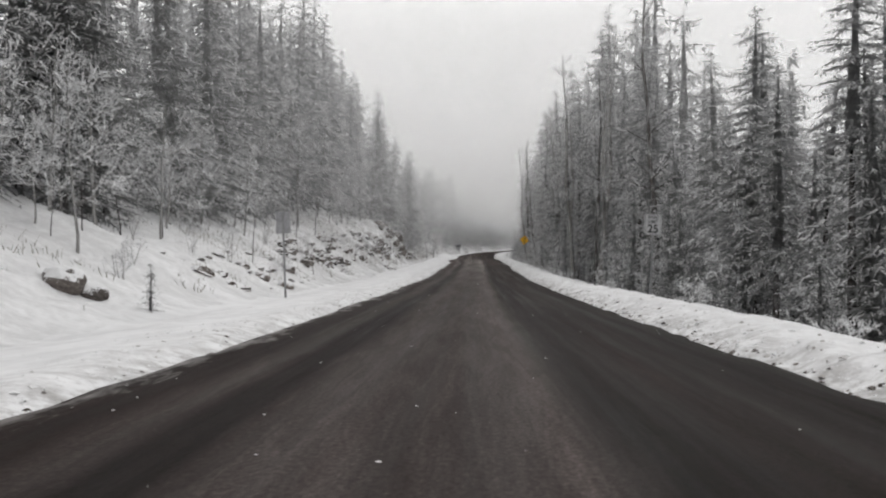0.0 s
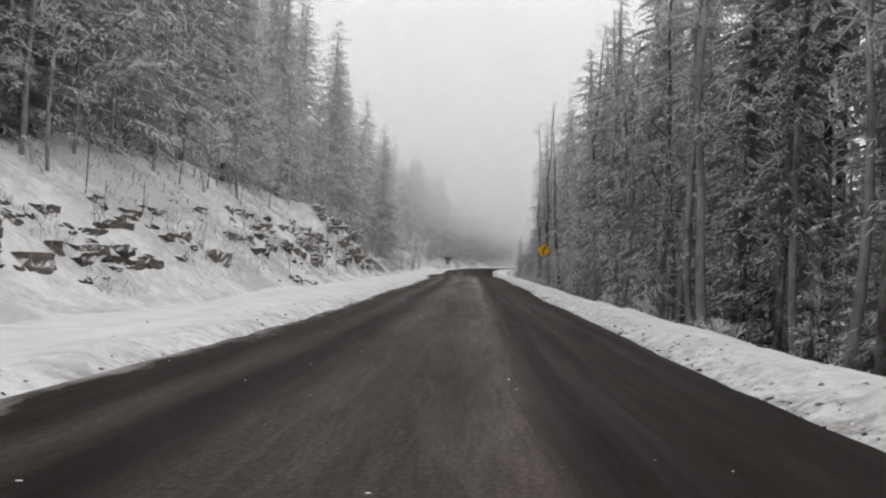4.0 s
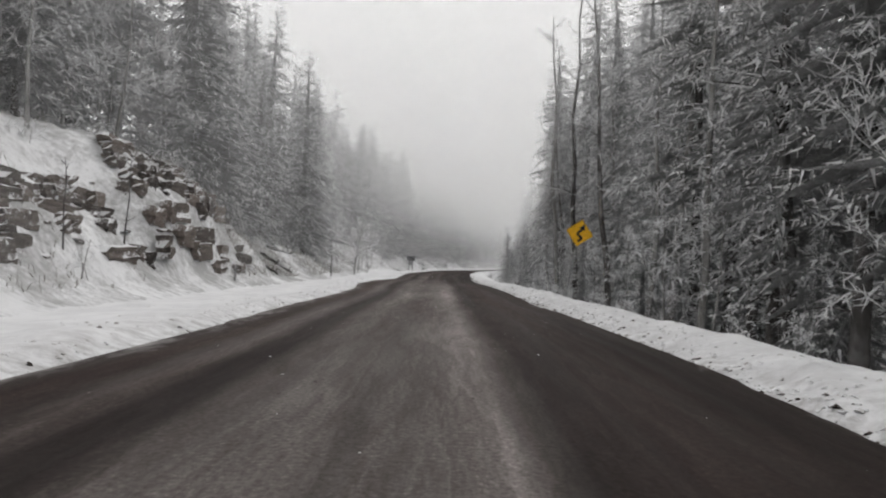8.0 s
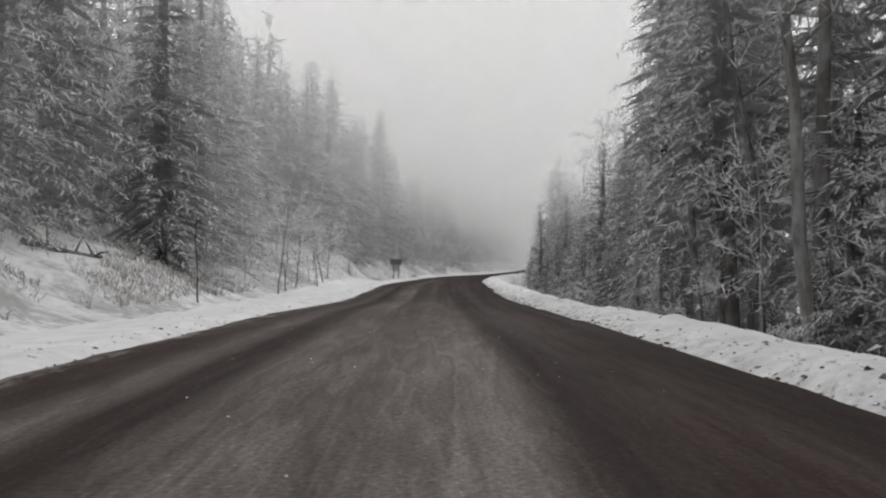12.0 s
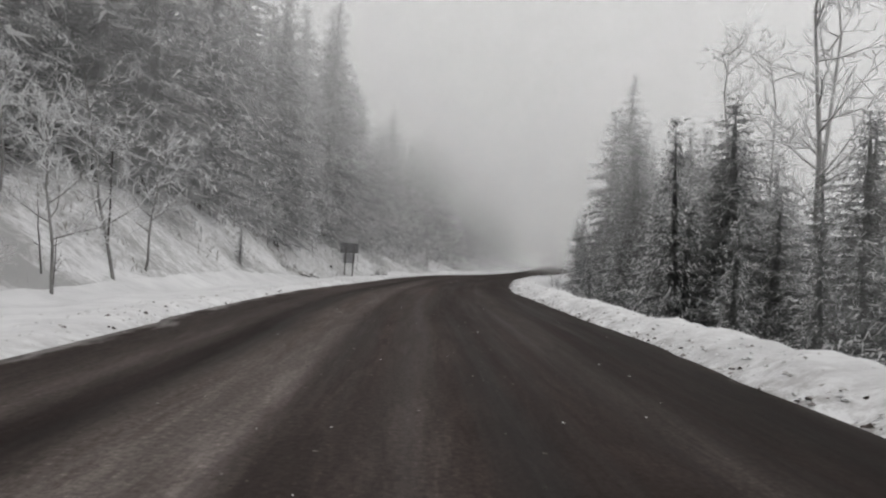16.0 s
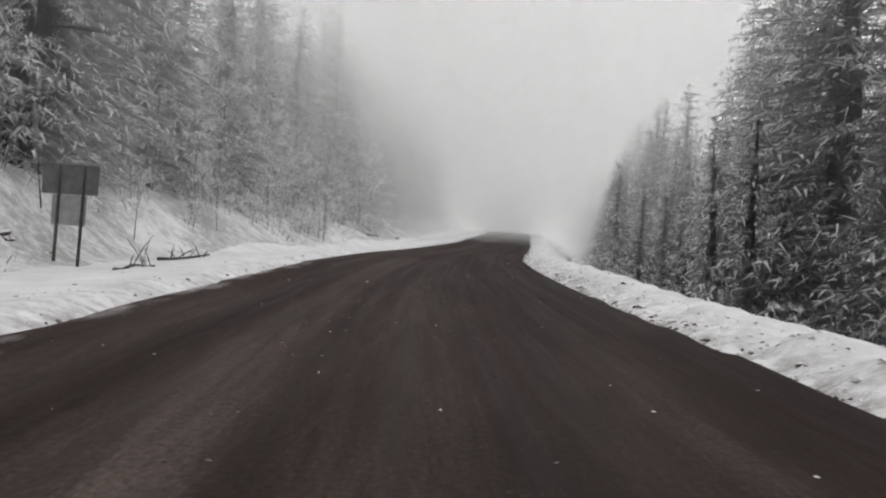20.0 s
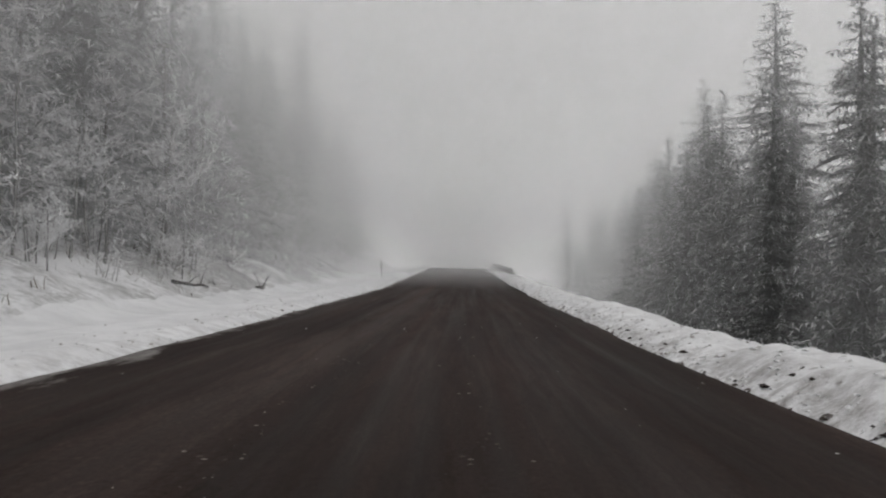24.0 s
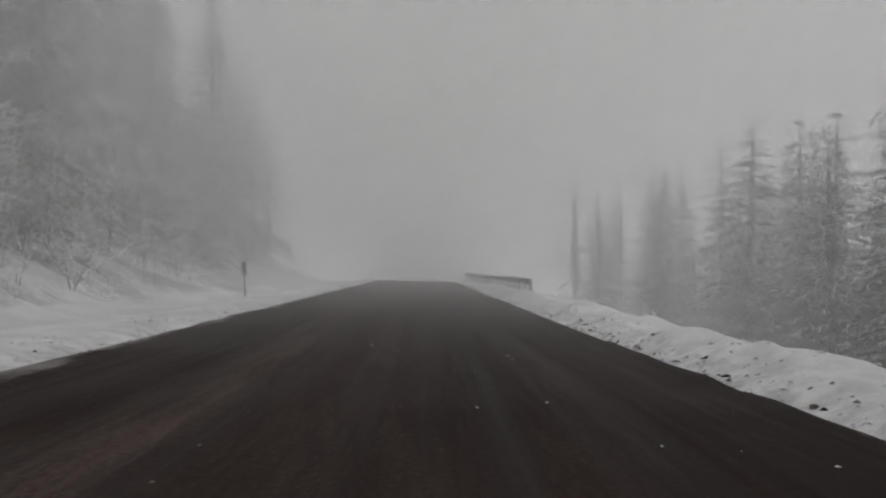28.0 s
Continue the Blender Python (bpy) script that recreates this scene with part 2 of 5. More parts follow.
def road_material():
    m = material("salted_asphalt", (0.05, 0.045, 0.042), 0.7, 0.06)
    n, l, b = nodes_of(m)
    uv = n.new("ShaderNodeUVMap")
    sep = n.new("ShaderNodeSeparateXYZ")
    l.new(uv.outputs["UV"], sep.inputs["Vector"])
    drift = noise_node(m, 0.06, 3, "UV", (0.0, 1, 1))
    across = math_node(m, "ADD", math_node(m, "MULTIPLY", sep.outputs["X"], 0.125), math_node(m, "MULTIPLY", math_node(m, "SUBTRACT", drift, 0.5), 0.05))
    across = math_node(m, "ADD", across, 0.5)
    dark, brown, dusty = (0.0190, 0.0145, 0.0132), (0.0280, 0.0212, 0.0188), (0.112, 0.098, 0.092)
    middling, deep = (0.042, 0.0352, 0.032), (0.0185, 0.014, 0.0125)
    salty, ruddy = (0.082, 0.0715, 0.067), (0.0235, 0.0168, 0.0148)
    # two stretches: first a broad salted crown between dark wheel tracks, later a narrow salted strip with bare brown asphalt beside it
    first = ramp(m, across, [(0.0, middling), (0.08, brown), (0.165, brown), (0.205, (0.066, 0.056, 0.052)), (0.228, (0.052, 0.044, 0.041)), (0.25, dark), (0.285, dark), (0.32, (0.062, 0.053, 0.049)),
                             (0.36, salty), (0.44, (0.066, 0.057, 0.053)), (0.50, salty), (0.565, dusty), (0.595, middling), (0.62, dark), (0.70, ruddy), (0.78, brown), (0.83, deep), (0.95, brown)])
    later = ramp(m, across, [(0.0, middling), (0.08, brown), (0.165, (0.045, 0.0375, 0.0345)), (0.20, (0.06, 0.051, 0.047)), (0.235, dark), (0.262, dark), (0.30, (0.072, 0.062, 0.057)), (0.365, dusty), (0.395, (0.035, 0.027, 0.0242)), (0.44, (0.044, 0.0355, 0.0325)),
                             (0.488, (0.058, 0.0485, 0.0445)), (0.52, (0.036, 0.028, 0.025)), (0.565, dark), (0.62, ruddy), (0.67, brown), (0.71, (0.044, 0.037, 0.034)), (0.75, ruddy), (0.82, deep), (0.87, dark), (0.95, brown)])
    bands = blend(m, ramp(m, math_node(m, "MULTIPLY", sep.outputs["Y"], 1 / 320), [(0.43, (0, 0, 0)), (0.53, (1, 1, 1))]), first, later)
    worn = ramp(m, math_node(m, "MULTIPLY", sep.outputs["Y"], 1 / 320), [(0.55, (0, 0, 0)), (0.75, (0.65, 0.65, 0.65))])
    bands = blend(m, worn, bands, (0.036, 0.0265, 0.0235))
    streak = noise_node(m, 1.0, 5, "UV", (3.0, 0.045, 1), 0.6)
    patch = noise_node(m, 0.55, 7, "UV", (1.2, 0.14, 1), 0.68)
    grain = noise_node(m, 9, 8, "UV", (2.2, 0.5, 1), 0.8)
    col = blend(m, 1.0, bands, ramp(m, streak, [(0.3, (0.66, 0.64, 0.63)), (0.52, (1.0, 1.0, 1.0)), (0.72, (1.35, 1.35, 1.36))]), "MULTIPLY")
    col = blend(m, 1.0, col, ramp(m, patch, [(0.3, (0.55, 0.5, 0.48)), (0.52, (1, 1, 1)), (0.7, (1.45, 1.46, 1.47))]), "MULTIPLY")
    col = blend(m, 1.0, col, ramp(m, grain, [(0.3, (0.84, 0.83, 0.82)), (0.5, (1, 1, 1)), (0.7, (1.2, 1.2, 1.21))]), "MULTIPLY")
    crack = noise_node(m, 0.8, 7, "UV", (2.2, 0.15, 1), 0.6)
    col = blend(m, 1.0, col, ramp(m, crack, [(0.40, (1, 1, 1)), (0.455, (0.78, 0.76, 0.75)), (0.485, (1.05, 1.05, 1.05)), (0.50, (1.15, 1.15, 1.15)), (0.515, (1.0, 1.0, 1.0)), (0.58, (0.8, 0.78, 0.77)), (0.64, (1.15, 1.15, 1.16))]), "MULTIPLY")
    speck = noise_node(m, 26, 3, "UV", (1.0, 0.6, 1), 0.7)
    col = blend(m, 1.0, col, ramp(m, speck, [(0.36, (0.72, 0.7, 0.69)), (0.5, (1, 1, 1)), (0.62, (1.2, 1.2, 1.2)), (0.72, (2.0, 2.0, 2.05))]), "MULTIPLY")
    # asphalt tone scaled by station: palest midway, darker and redder at the far end
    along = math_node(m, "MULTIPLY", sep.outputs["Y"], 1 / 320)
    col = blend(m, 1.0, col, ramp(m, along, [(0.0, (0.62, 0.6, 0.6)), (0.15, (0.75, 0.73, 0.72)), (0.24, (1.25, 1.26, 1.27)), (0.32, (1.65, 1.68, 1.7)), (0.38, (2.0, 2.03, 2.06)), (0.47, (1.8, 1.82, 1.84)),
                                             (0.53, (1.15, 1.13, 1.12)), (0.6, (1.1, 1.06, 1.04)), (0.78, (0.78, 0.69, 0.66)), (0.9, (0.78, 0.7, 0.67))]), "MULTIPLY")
    # slush and blown snow along both edges
    edge = math_node(m, "ABSOLUTE", math_node(m, "ADD", sep.outputs["X"], -0.1))
    ragged = noise_node(m, 1.0, 7, "UV", (2.2, 0.5, 1), 0.7)
    slush = math_node(m, "ADD", math_node(m, "MULTIPLY", math_node(m, "SUBTRACT", edge, 3.22), 0.9), math_node(m, "MULTIPLY", math_node(m, "SUBTRACT", ragged, 0.5), 1.5))
    col = blend(m, ramp(m, slush, [(0.0, (0, 0, 0)), (0.35, (0.75, 0.75, 0.75))]), col, (0.42, 0.40, 0.39))
    l.new(col, b.inputs["Base Color"])
    l.new(ramp(m, streak, [(0.3, (0.6, 0.6, 0.6)), (0.7, (0.9, 0.9, 0.9))]), b.inputs["Roughness"])
    bump(m, grain, 0.35, 0.02)
    return m


def needle_material():
    """Spruce needles; the object's own colour holds the tree's rime and painted haze."""
    m = material("spruce_needles", (0.04, 0.045, 0.04), 0.9, 0.1)
    n, l, b = nodes_of(m)
    info, geo = n.new("ShaderNodeObjectInfo"), n.new("ShaderNodeNewGeometry")
    sep = n.new("ShaderNodeSeparateColor")
    l.new(info.outputs["Color"], sep.inputs["Color"])
    base = ramp(m, geo.outputs["Random Per Island"], [(0.0, (0.03, 0.033, 0.03)), (0.5, (0.11, 0.114, 0.11)), (1.0, (0.30, 0.30, 0.30))])
    rime = ramp(m, noise_node(m, 2.2, 5), [(0.35, (0, 0, 0)), (0.7, (1, 1, 1))])
    cover = math_node(m, "MULTIPLY", sep.outputs["Red"], math_node(m, "ADD", math_node(m, "MULTIPLY", rime, 0.62), 0.33))
    l.new(blend(m, cover, base, (0.80, 0.80, 0.805)), b.inputs["Base Color"])
    return m


def rime_material(name="rime", lo=(0.62, 0.62, 0.63), hi=(0.9, 0.9, 0.905)):
    m = material(name, hi, 0.85, 0.2)
    n, l, b = nodes_of(m)
    info, geo = n.new("ShaderNodeObjectInfo"), n.new("ShaderNodeNewGeometry")
    sep = n.new("ShaderNodeSeparateColor")
    l.new(info.outputs["Color"], sep.inputs["Color"])
    col = ramp(m, geo.outputs["Random Per Island"], [(0.0, lo), (1.0, hi)])
    l.new(blend(m, math_node(m, "MULTIPLY", sep.outputs["Red"], 0.6), col, (0.82, 0.82, 0.825)), b.inputs["Base Color"])
    return m


def bark_material(name, lo, hi, scale=6.0):
    m = material(name, hi, 0.95, 0.1)
    n, l, b = nodes_of(m)
    f = noise_node(m, scale, 6, "Object", (1, 1, 0.25), 0.7)
    g = noise_node(m, 1.2, 4)
    col = ramp(m, f, [(0.35, lo), (0.65, hi)])
    l.new(blend(m, ramp(m, g, [(0.45, (0, 0, 0)), (0.75, (0.55, 0.55, 0.55))]), col, (0.5, 0.5, 0.51)), b.inputs["Base Color"])
    bump(m, f, 0.8, 0.05)
    return m


def stone_material():
    m = material("snow_dusted_rock", (0.12, 0.10, 0.09), 0.9, 0.2)
    n, l, b = nodes_of(m)
    f, g = noise_node(m, 2.5, 7, "Object", (1, 1, 2.5), 0.7), noise_node(m, 9, 5)
    info, geo = n.new("ShaderNodeObjectInfo"), n.new("ShaderNodeNewGeometry")
    tone = ramp(m, info.outputs["Random"], [(0.0, (0.55, 0.54, 0.53)), (0.5, (0.9, 0.88, 0.86)), (1.0, (1.25, 1.17, 1.11))])
    col = blend(m, 1.0, ramp(m, f, [(0.3, (0.06, 0.054, 0.051)), (0.55, (0.155, 0.138, 0.129)), (0.75, (0.29, 0.272, 0.26))]), tone, "MULTIPLY")
    sep = n.new("ShaderNodeSeparateXYZ")
    l.new(geo.outputs["True Normal"], sep.inputs["Vector"])
    up = math_node(m, "ADD", sep.outputs["Z"], math_node(m, "MULTIPLY", math_node(m, "SUBTRACT", g, 0.5), 0.9))
    l.new(blend(m, ramp(m, up, [(0.30, (0, 0, 0)), (0.46, (1, 1, 1))]), col, (0.76, 0.76, 0.77)), b.inputs["Base Color"])
    bump(m, blend(m, 0.5, f, g), 0.8, 0.06)
    return m


def mist_material():
    m = bpy.data.materials.new("freezing_fog")
    m.use_nodes = True
    n, l = m.node_tree.nodes, m.node_tree.links
    n.clear()
    out, mix, clear, white, thru, half = (n.new("ShaderNode" + k) for k in ("OutputMaterial", "MixShader", "BsdfTransparent", "BsdfDiffuse", "BsdfTranslucent", "MixShader"))
    for s in (white, thru):
        s.inputs["Color"].default_value = (0.985, 0.985, 0.985, 1)
    half.inputs[0].default_value = 0.5
    l.new(white.outputs[0], half.inputs[1])
    l.new(thru.outputs[0], half.inputs[2])
    tc, tx, rp = n.new("ShaderNodeTexCoord"), n.new("ShaderNodeTexNoise"), n.new("ShaderNodeMapRange")
    tx.inputs["Scale"].default_value, tx.inputs["Detail"].default_value = 0.05, 2
    info = n.new("ShaderNodeObjectInfo")
    sep = n.new("ShaderNodeSeparateColor")
    mul = n.new("ShaderNodeMath")
    mul.operation = "MULTIPLY"
    rp.inputs["To Min"].default_value, rp.inputs["To Max"].default_value = 0.95, 1.04
    l.new(tc.outputs["Object"], tx.inputs["Vector"])
    l.new(tx.outputs["Fac"], rp.inputs["Value"])
    l.new(info.outputs["Color"], sep.inputs["Color"])
    height, low, both = n.new("ShaderNodeSeparateXYZ"), n.new("ShaderNodeMapRange"), n.new("ShaderNodeMath")
    both.operation = "MULTIPLY"
    low.interpolation_type = "SMOOTHSTEP"
    low.inputs["From Min"].default_value, low.inputs["From Max"].default_value = -0.5, 5.0
    low.inputs["To Min"].default_value, low.inputs["To Max"].default_value = 0.3, 1.0
    l.new(tc.outputs["Object"], height.inputs["Vector"])
    l.new(height.outputs["Z"], low.inputs["Value"])
    l.new(rp.outputs["Result"], both.inputs[0])
    l.new(low.outputs["Result"], both.inputs[1])
    # drifts thin out to nothing towards the open arch over the road
    fade, pick = n.new("ShaderNodeMapRange"), n.new("ShaderNodeMix")
    fade.interpolation_type = "SMOOTHSTEP"
    fade.inputs["From Max"].default_value = 7.0
    aside = math_node(m, "MAXIMUM", math_node(m, "SUBTRACT", math_node(m, "ABSOLUTE", height.outputs["X"]), 4.5), 0.0)
    above = math_node(m, "MAXIMUM", math_node(m, "SUBTRACT", height.outputs["Z"], 3.3), 0.0)
    away = math_node(m, "SQRT", math_node(m, "ADD", math_node(m, "MULTIPLY", aside, aside), math_node(m, "MULTIPLY", above, above)))
    l.new(away, fade.inputs["Value"])
    beside = n.new("ShaderNodeMapRange")
    beside.interpolation_type, beside.inputs["From Max"].default_value = "SMOOTHSTEP", 5.0
    l.new(aside, beside.inputs["Value"])
    l.new(math_node(m, "MAXIMUM", sep.outputs["Green"], beside.outputs["Result"]), low.inputs["To Min"])
    pick.inputs["A"].default_value = 1.0
    l.new(sep.outputs["Blue"], pick.inputs["Factor"])
    lift, wisp = n.new("ShaderNodeMapRange"), n.new("ShaderNodeMath")
    lift.interpolation_type, wisp.operation = "SMOOTHSTEP", "MULTIPLY"
    lift.inputs["From Min"].default_value, lift.inputs["From Max"].default_value = 14.0, 60.0
    lift.inputs["To Min"].default_value, lift.inputs["To Max"].default_value = 1.0, 0.0
    l.new(height.outputs["Z"], lift.inputs["Value"])
    l.new(fade.outputs["Result"], wisp.inputs[0])
    l.new(lift.outputs["Result"], wisp.inputs[1])
    l.new(wisp.outputs[0], pick.inputs["B"])
    veil = n.new("ShaderNodeMath")
    veil.operation = "MULTIPLY"
    l.new(both.outputs[0], veil.inputs[0])
    l.new(pick.outputs["Result"], veil.inputs[1])
    l.new(veil.outputs[0], mul.inputs[0])
    l.new(sep.outputs["Red"], mul.inputs[1])
    l.new(mul.outputs[0], mix.inputs[0])
    l.new(clear.outputs[0], mix.inputs[1])
    l.new(half.outputs[0], mix.inputs[2])
    l.new(mix.outputs[0], out.inputs["Surface"])
    return m


def inner_material():
    """The dense inner foliage of a spruce: dark needles flecked with rime."""
    m = material("inner_foliage", (0.04, 0.045, 0.04), 1.0, 0.05)
    n, l, b = nodes_of(m)
    info = n.new("ShaderNodeObjectInfo")
    sep = n.new("ShaderNodeSeparateColor")
    l.new(info.outputs["Color"], sep.inputs["Color"])
    fleck = noise_node(m, 8.0, 8, "Object", (1, 1, 1.5), 0.8)
    tier = noise_node(m, 1.1, 3, "Object", (0.5, 0.5, 2.2))
    mixed = blend(m, 0.35, fleck, tier)
    col = ramp(m, mixed, [(0.36, (0.04, 0.042, 0.04)), (0.49, (0.15, 0.152, 0.15)), (0.58, (0.38, 0.38, 0.382)), (0.68, (0.65, 0.65, 0.655))])
    # Red carries rime and the haze paleness painted into farther trees
    l.new(blend(m, math_node(m, "MULTIPLY", sep.outputs["Red"], 0.6), col, (0.62, 0.62, 0.625)), b.inputs["Base Color"])
    bump(m, fleck, 1.0, 0.3)
    return m


INNER = inner_material()
SNOW, ROAD, NEEDLE, RIME = snow_material(), road_material(), needle_material(), rime_material()
TWIG = rime_material("rimed_twigs", (0.5, 0.5, 0.505), (0.82, 0.82, 0.825))
BARK = bark_material("spruce_bark", (0.028, 0.024, 0.022), (0.095, 0.085, 0.08))
STEM = bark_material("grey_aspen_bark", (0.10, 0.095, 0.09), (0.34, 0.33, 0.32), 3.0)
PALE_BARK = bark_material("aspen_bark", (0.16, 0.155, 0.15), (0.37, 0.36, 0.35))
STONE, MIST = stone_material(), mist_material()


def thin(m, share):
    """Let part of the light through, as thin frosted sprays do."""
    n, l, b = nodes_of(m)
    out = n["Material Output"]
    mix, through_light = n.new("ShaderNodeMixShader"), n.new("ShaderNodeBsdfTranslucent")
    mix.inputs[0].default_value = share
    l.new(b.inputs["Base Color"].links[0].from_socket, through_light.inputs["Color"])
    l.new(b.outputs[0], mix.inputs[1])
    l.new(through_light.outputs[0], mix.inputs[2])
    l.new(mix.outputs[0], out.inputs["Surface"])


thin(NEEDLE, 0.45)
thin(RIME, 0.45)
thin(INNER, 0.5)

# ---- mesh helpers ----
def mesh_from(name, verts, faces, mats, slots=None, smooth=False):
    me = bpy.data.meshes.new(name)
    me.from_pydata(verts, [], faces)
    for m in mats:
        me.materials.append(m)
    if slots is not None:
        me.polygons.foreach_set("material_index", np.asarray(slots, np.int32))
    if smooth:
        me.polygons.foreach_set("use_smooth", np.ones(len(me.polygons), bool))
    me.update()
    return me


def child(name, me, parent, label=""):
    ob = new(name, me)
    ob.parent = parent
    return tagged(ob, label)


def part(name, bm, mat, parent, label="", smooth=False):
    me = bpy.data.meshes.new(name)
    bm.to_mesh(me)
    bm.free()
    me.materials.append(mat)
    if smooth:
        me.polygons.foreach_set("use_smooth", np.ones(len(me.polygons), bool))
    ob = new(name, me)
    ob.parent = parent
    return tagged(ob, label)


def add_tube(V, Fc, points, radii, sides=5, root=0):
    """Append a tapering tube along the points to the lists V and Fc, grown onto the first root vertices if there are any."""
    start = len(V)
    for k, (p, r) in enumerate(zip(points, radii)):
        q = points[min(k + 1, len(points) - 1)] - points[max(k - 1, 0)]
        q = q.normalized() if q.length > 1e-6 else Vector((0, 0, 1))
        a = q.orthogonal().normalized()
        b = q.cross(a)
        for s in range(sides):
            w = 2 * math.pi * s / sides
            V.append(p + (a * math.cos(w) + b * math.sin(w)) * r)
    for k in range(len(points) - 1):
        for s in range(sides):
            i, j = start + k * sides + s, start + k * sides + (s + 1) % sides
            Fc.append((i, j, j + sides, i + sides))
    Fc.append(tuple(start + (len(points) - 1) * sides + s for s in range(sides)))
    if root:
        near = min(range(root), key=lambda i: (V[i] - points[0]).length_squared)
        Fc.append((start, start + 1, near))


# ---- ground and road ----
def spread(*runs):
    return np.unique(np.round(np.concatenate([np.arange(a, b, s) for a, b, s in runs]), 3))


def sheet(name, us, ys, height, mat, plan=None):
    U, Y = np.meshgrid(us, ys)
    P = np.stack([centre(Y) + U, Y, height(U, Y)], -1).reshape(-1, 3)
    nu, ny = len(us), len(ys)
    k = (np.arange(ny - 1)[:, None] * nu + np.arange(nu - 1)[None, :]).ravel()
    Q = np.stack([k, k + 1, k + nu + 1, k + nu], -1)
    me = bpy.data.meshes.new(name)
    me.vertices.add(len(P))
    me.vertices.foreach_set("co", P.ravel())
    me.loops.add(Q.size)
    me.loops.foreach_set("vertex_index", Q.ravel().astype(np.int32))
    me.polygons.add(len(Q))
    me.polygons.foreach_set("loop_start", (np.arange(len(Q)) * 4).astype(np.int32))
    me.polygons.foreach_set("use_smooth", np.ones(len(Q), bool))
    me.update(calc_edges=True)
    uv = me.uv_layers.new(name="plan")
    UV = np.stack([plan(U, Y) if plan else U, Y], -1).reshape(-1, 2)[Q.ravel()]
    uv.data.foreach_set("uv", UV.ravel())
    me.materials.append(mat)
    me.validate()
    return new(name, me)


us = spread((-1500, -200, 130), (-200, -60, 20), (-60, -24, 3), (-24, -8, 0.6), (-8, -5, 0.4), (-5, -2.9, 0.1), (-2.9, 2.7, 0.8), (2.7, 6.0, 0.1), (6, 12, 0.35), (12, 30, 1.5),
            (30, 60, 5), (60, 200, 20), (200, 1501, 130))
ys = spread((-1500, -60, 90), (-60, -10, 5), (-10, 10, 0.6), (10, 335, 0.3), (335, 440, 4), (440, 700, 26), (700, 2300, 100))
tagged(sheet("ground", us, ys, surface, SNOW), "snow-covered ground with ploughed banks along the road", "ground", kind="stuff")
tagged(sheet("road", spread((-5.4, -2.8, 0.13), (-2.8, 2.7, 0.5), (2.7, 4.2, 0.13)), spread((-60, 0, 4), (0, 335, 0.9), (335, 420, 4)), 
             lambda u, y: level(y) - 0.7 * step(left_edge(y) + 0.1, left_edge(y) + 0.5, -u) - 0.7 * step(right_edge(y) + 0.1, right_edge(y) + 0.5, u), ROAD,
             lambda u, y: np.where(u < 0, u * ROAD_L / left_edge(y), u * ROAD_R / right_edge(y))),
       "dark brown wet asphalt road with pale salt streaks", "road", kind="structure")


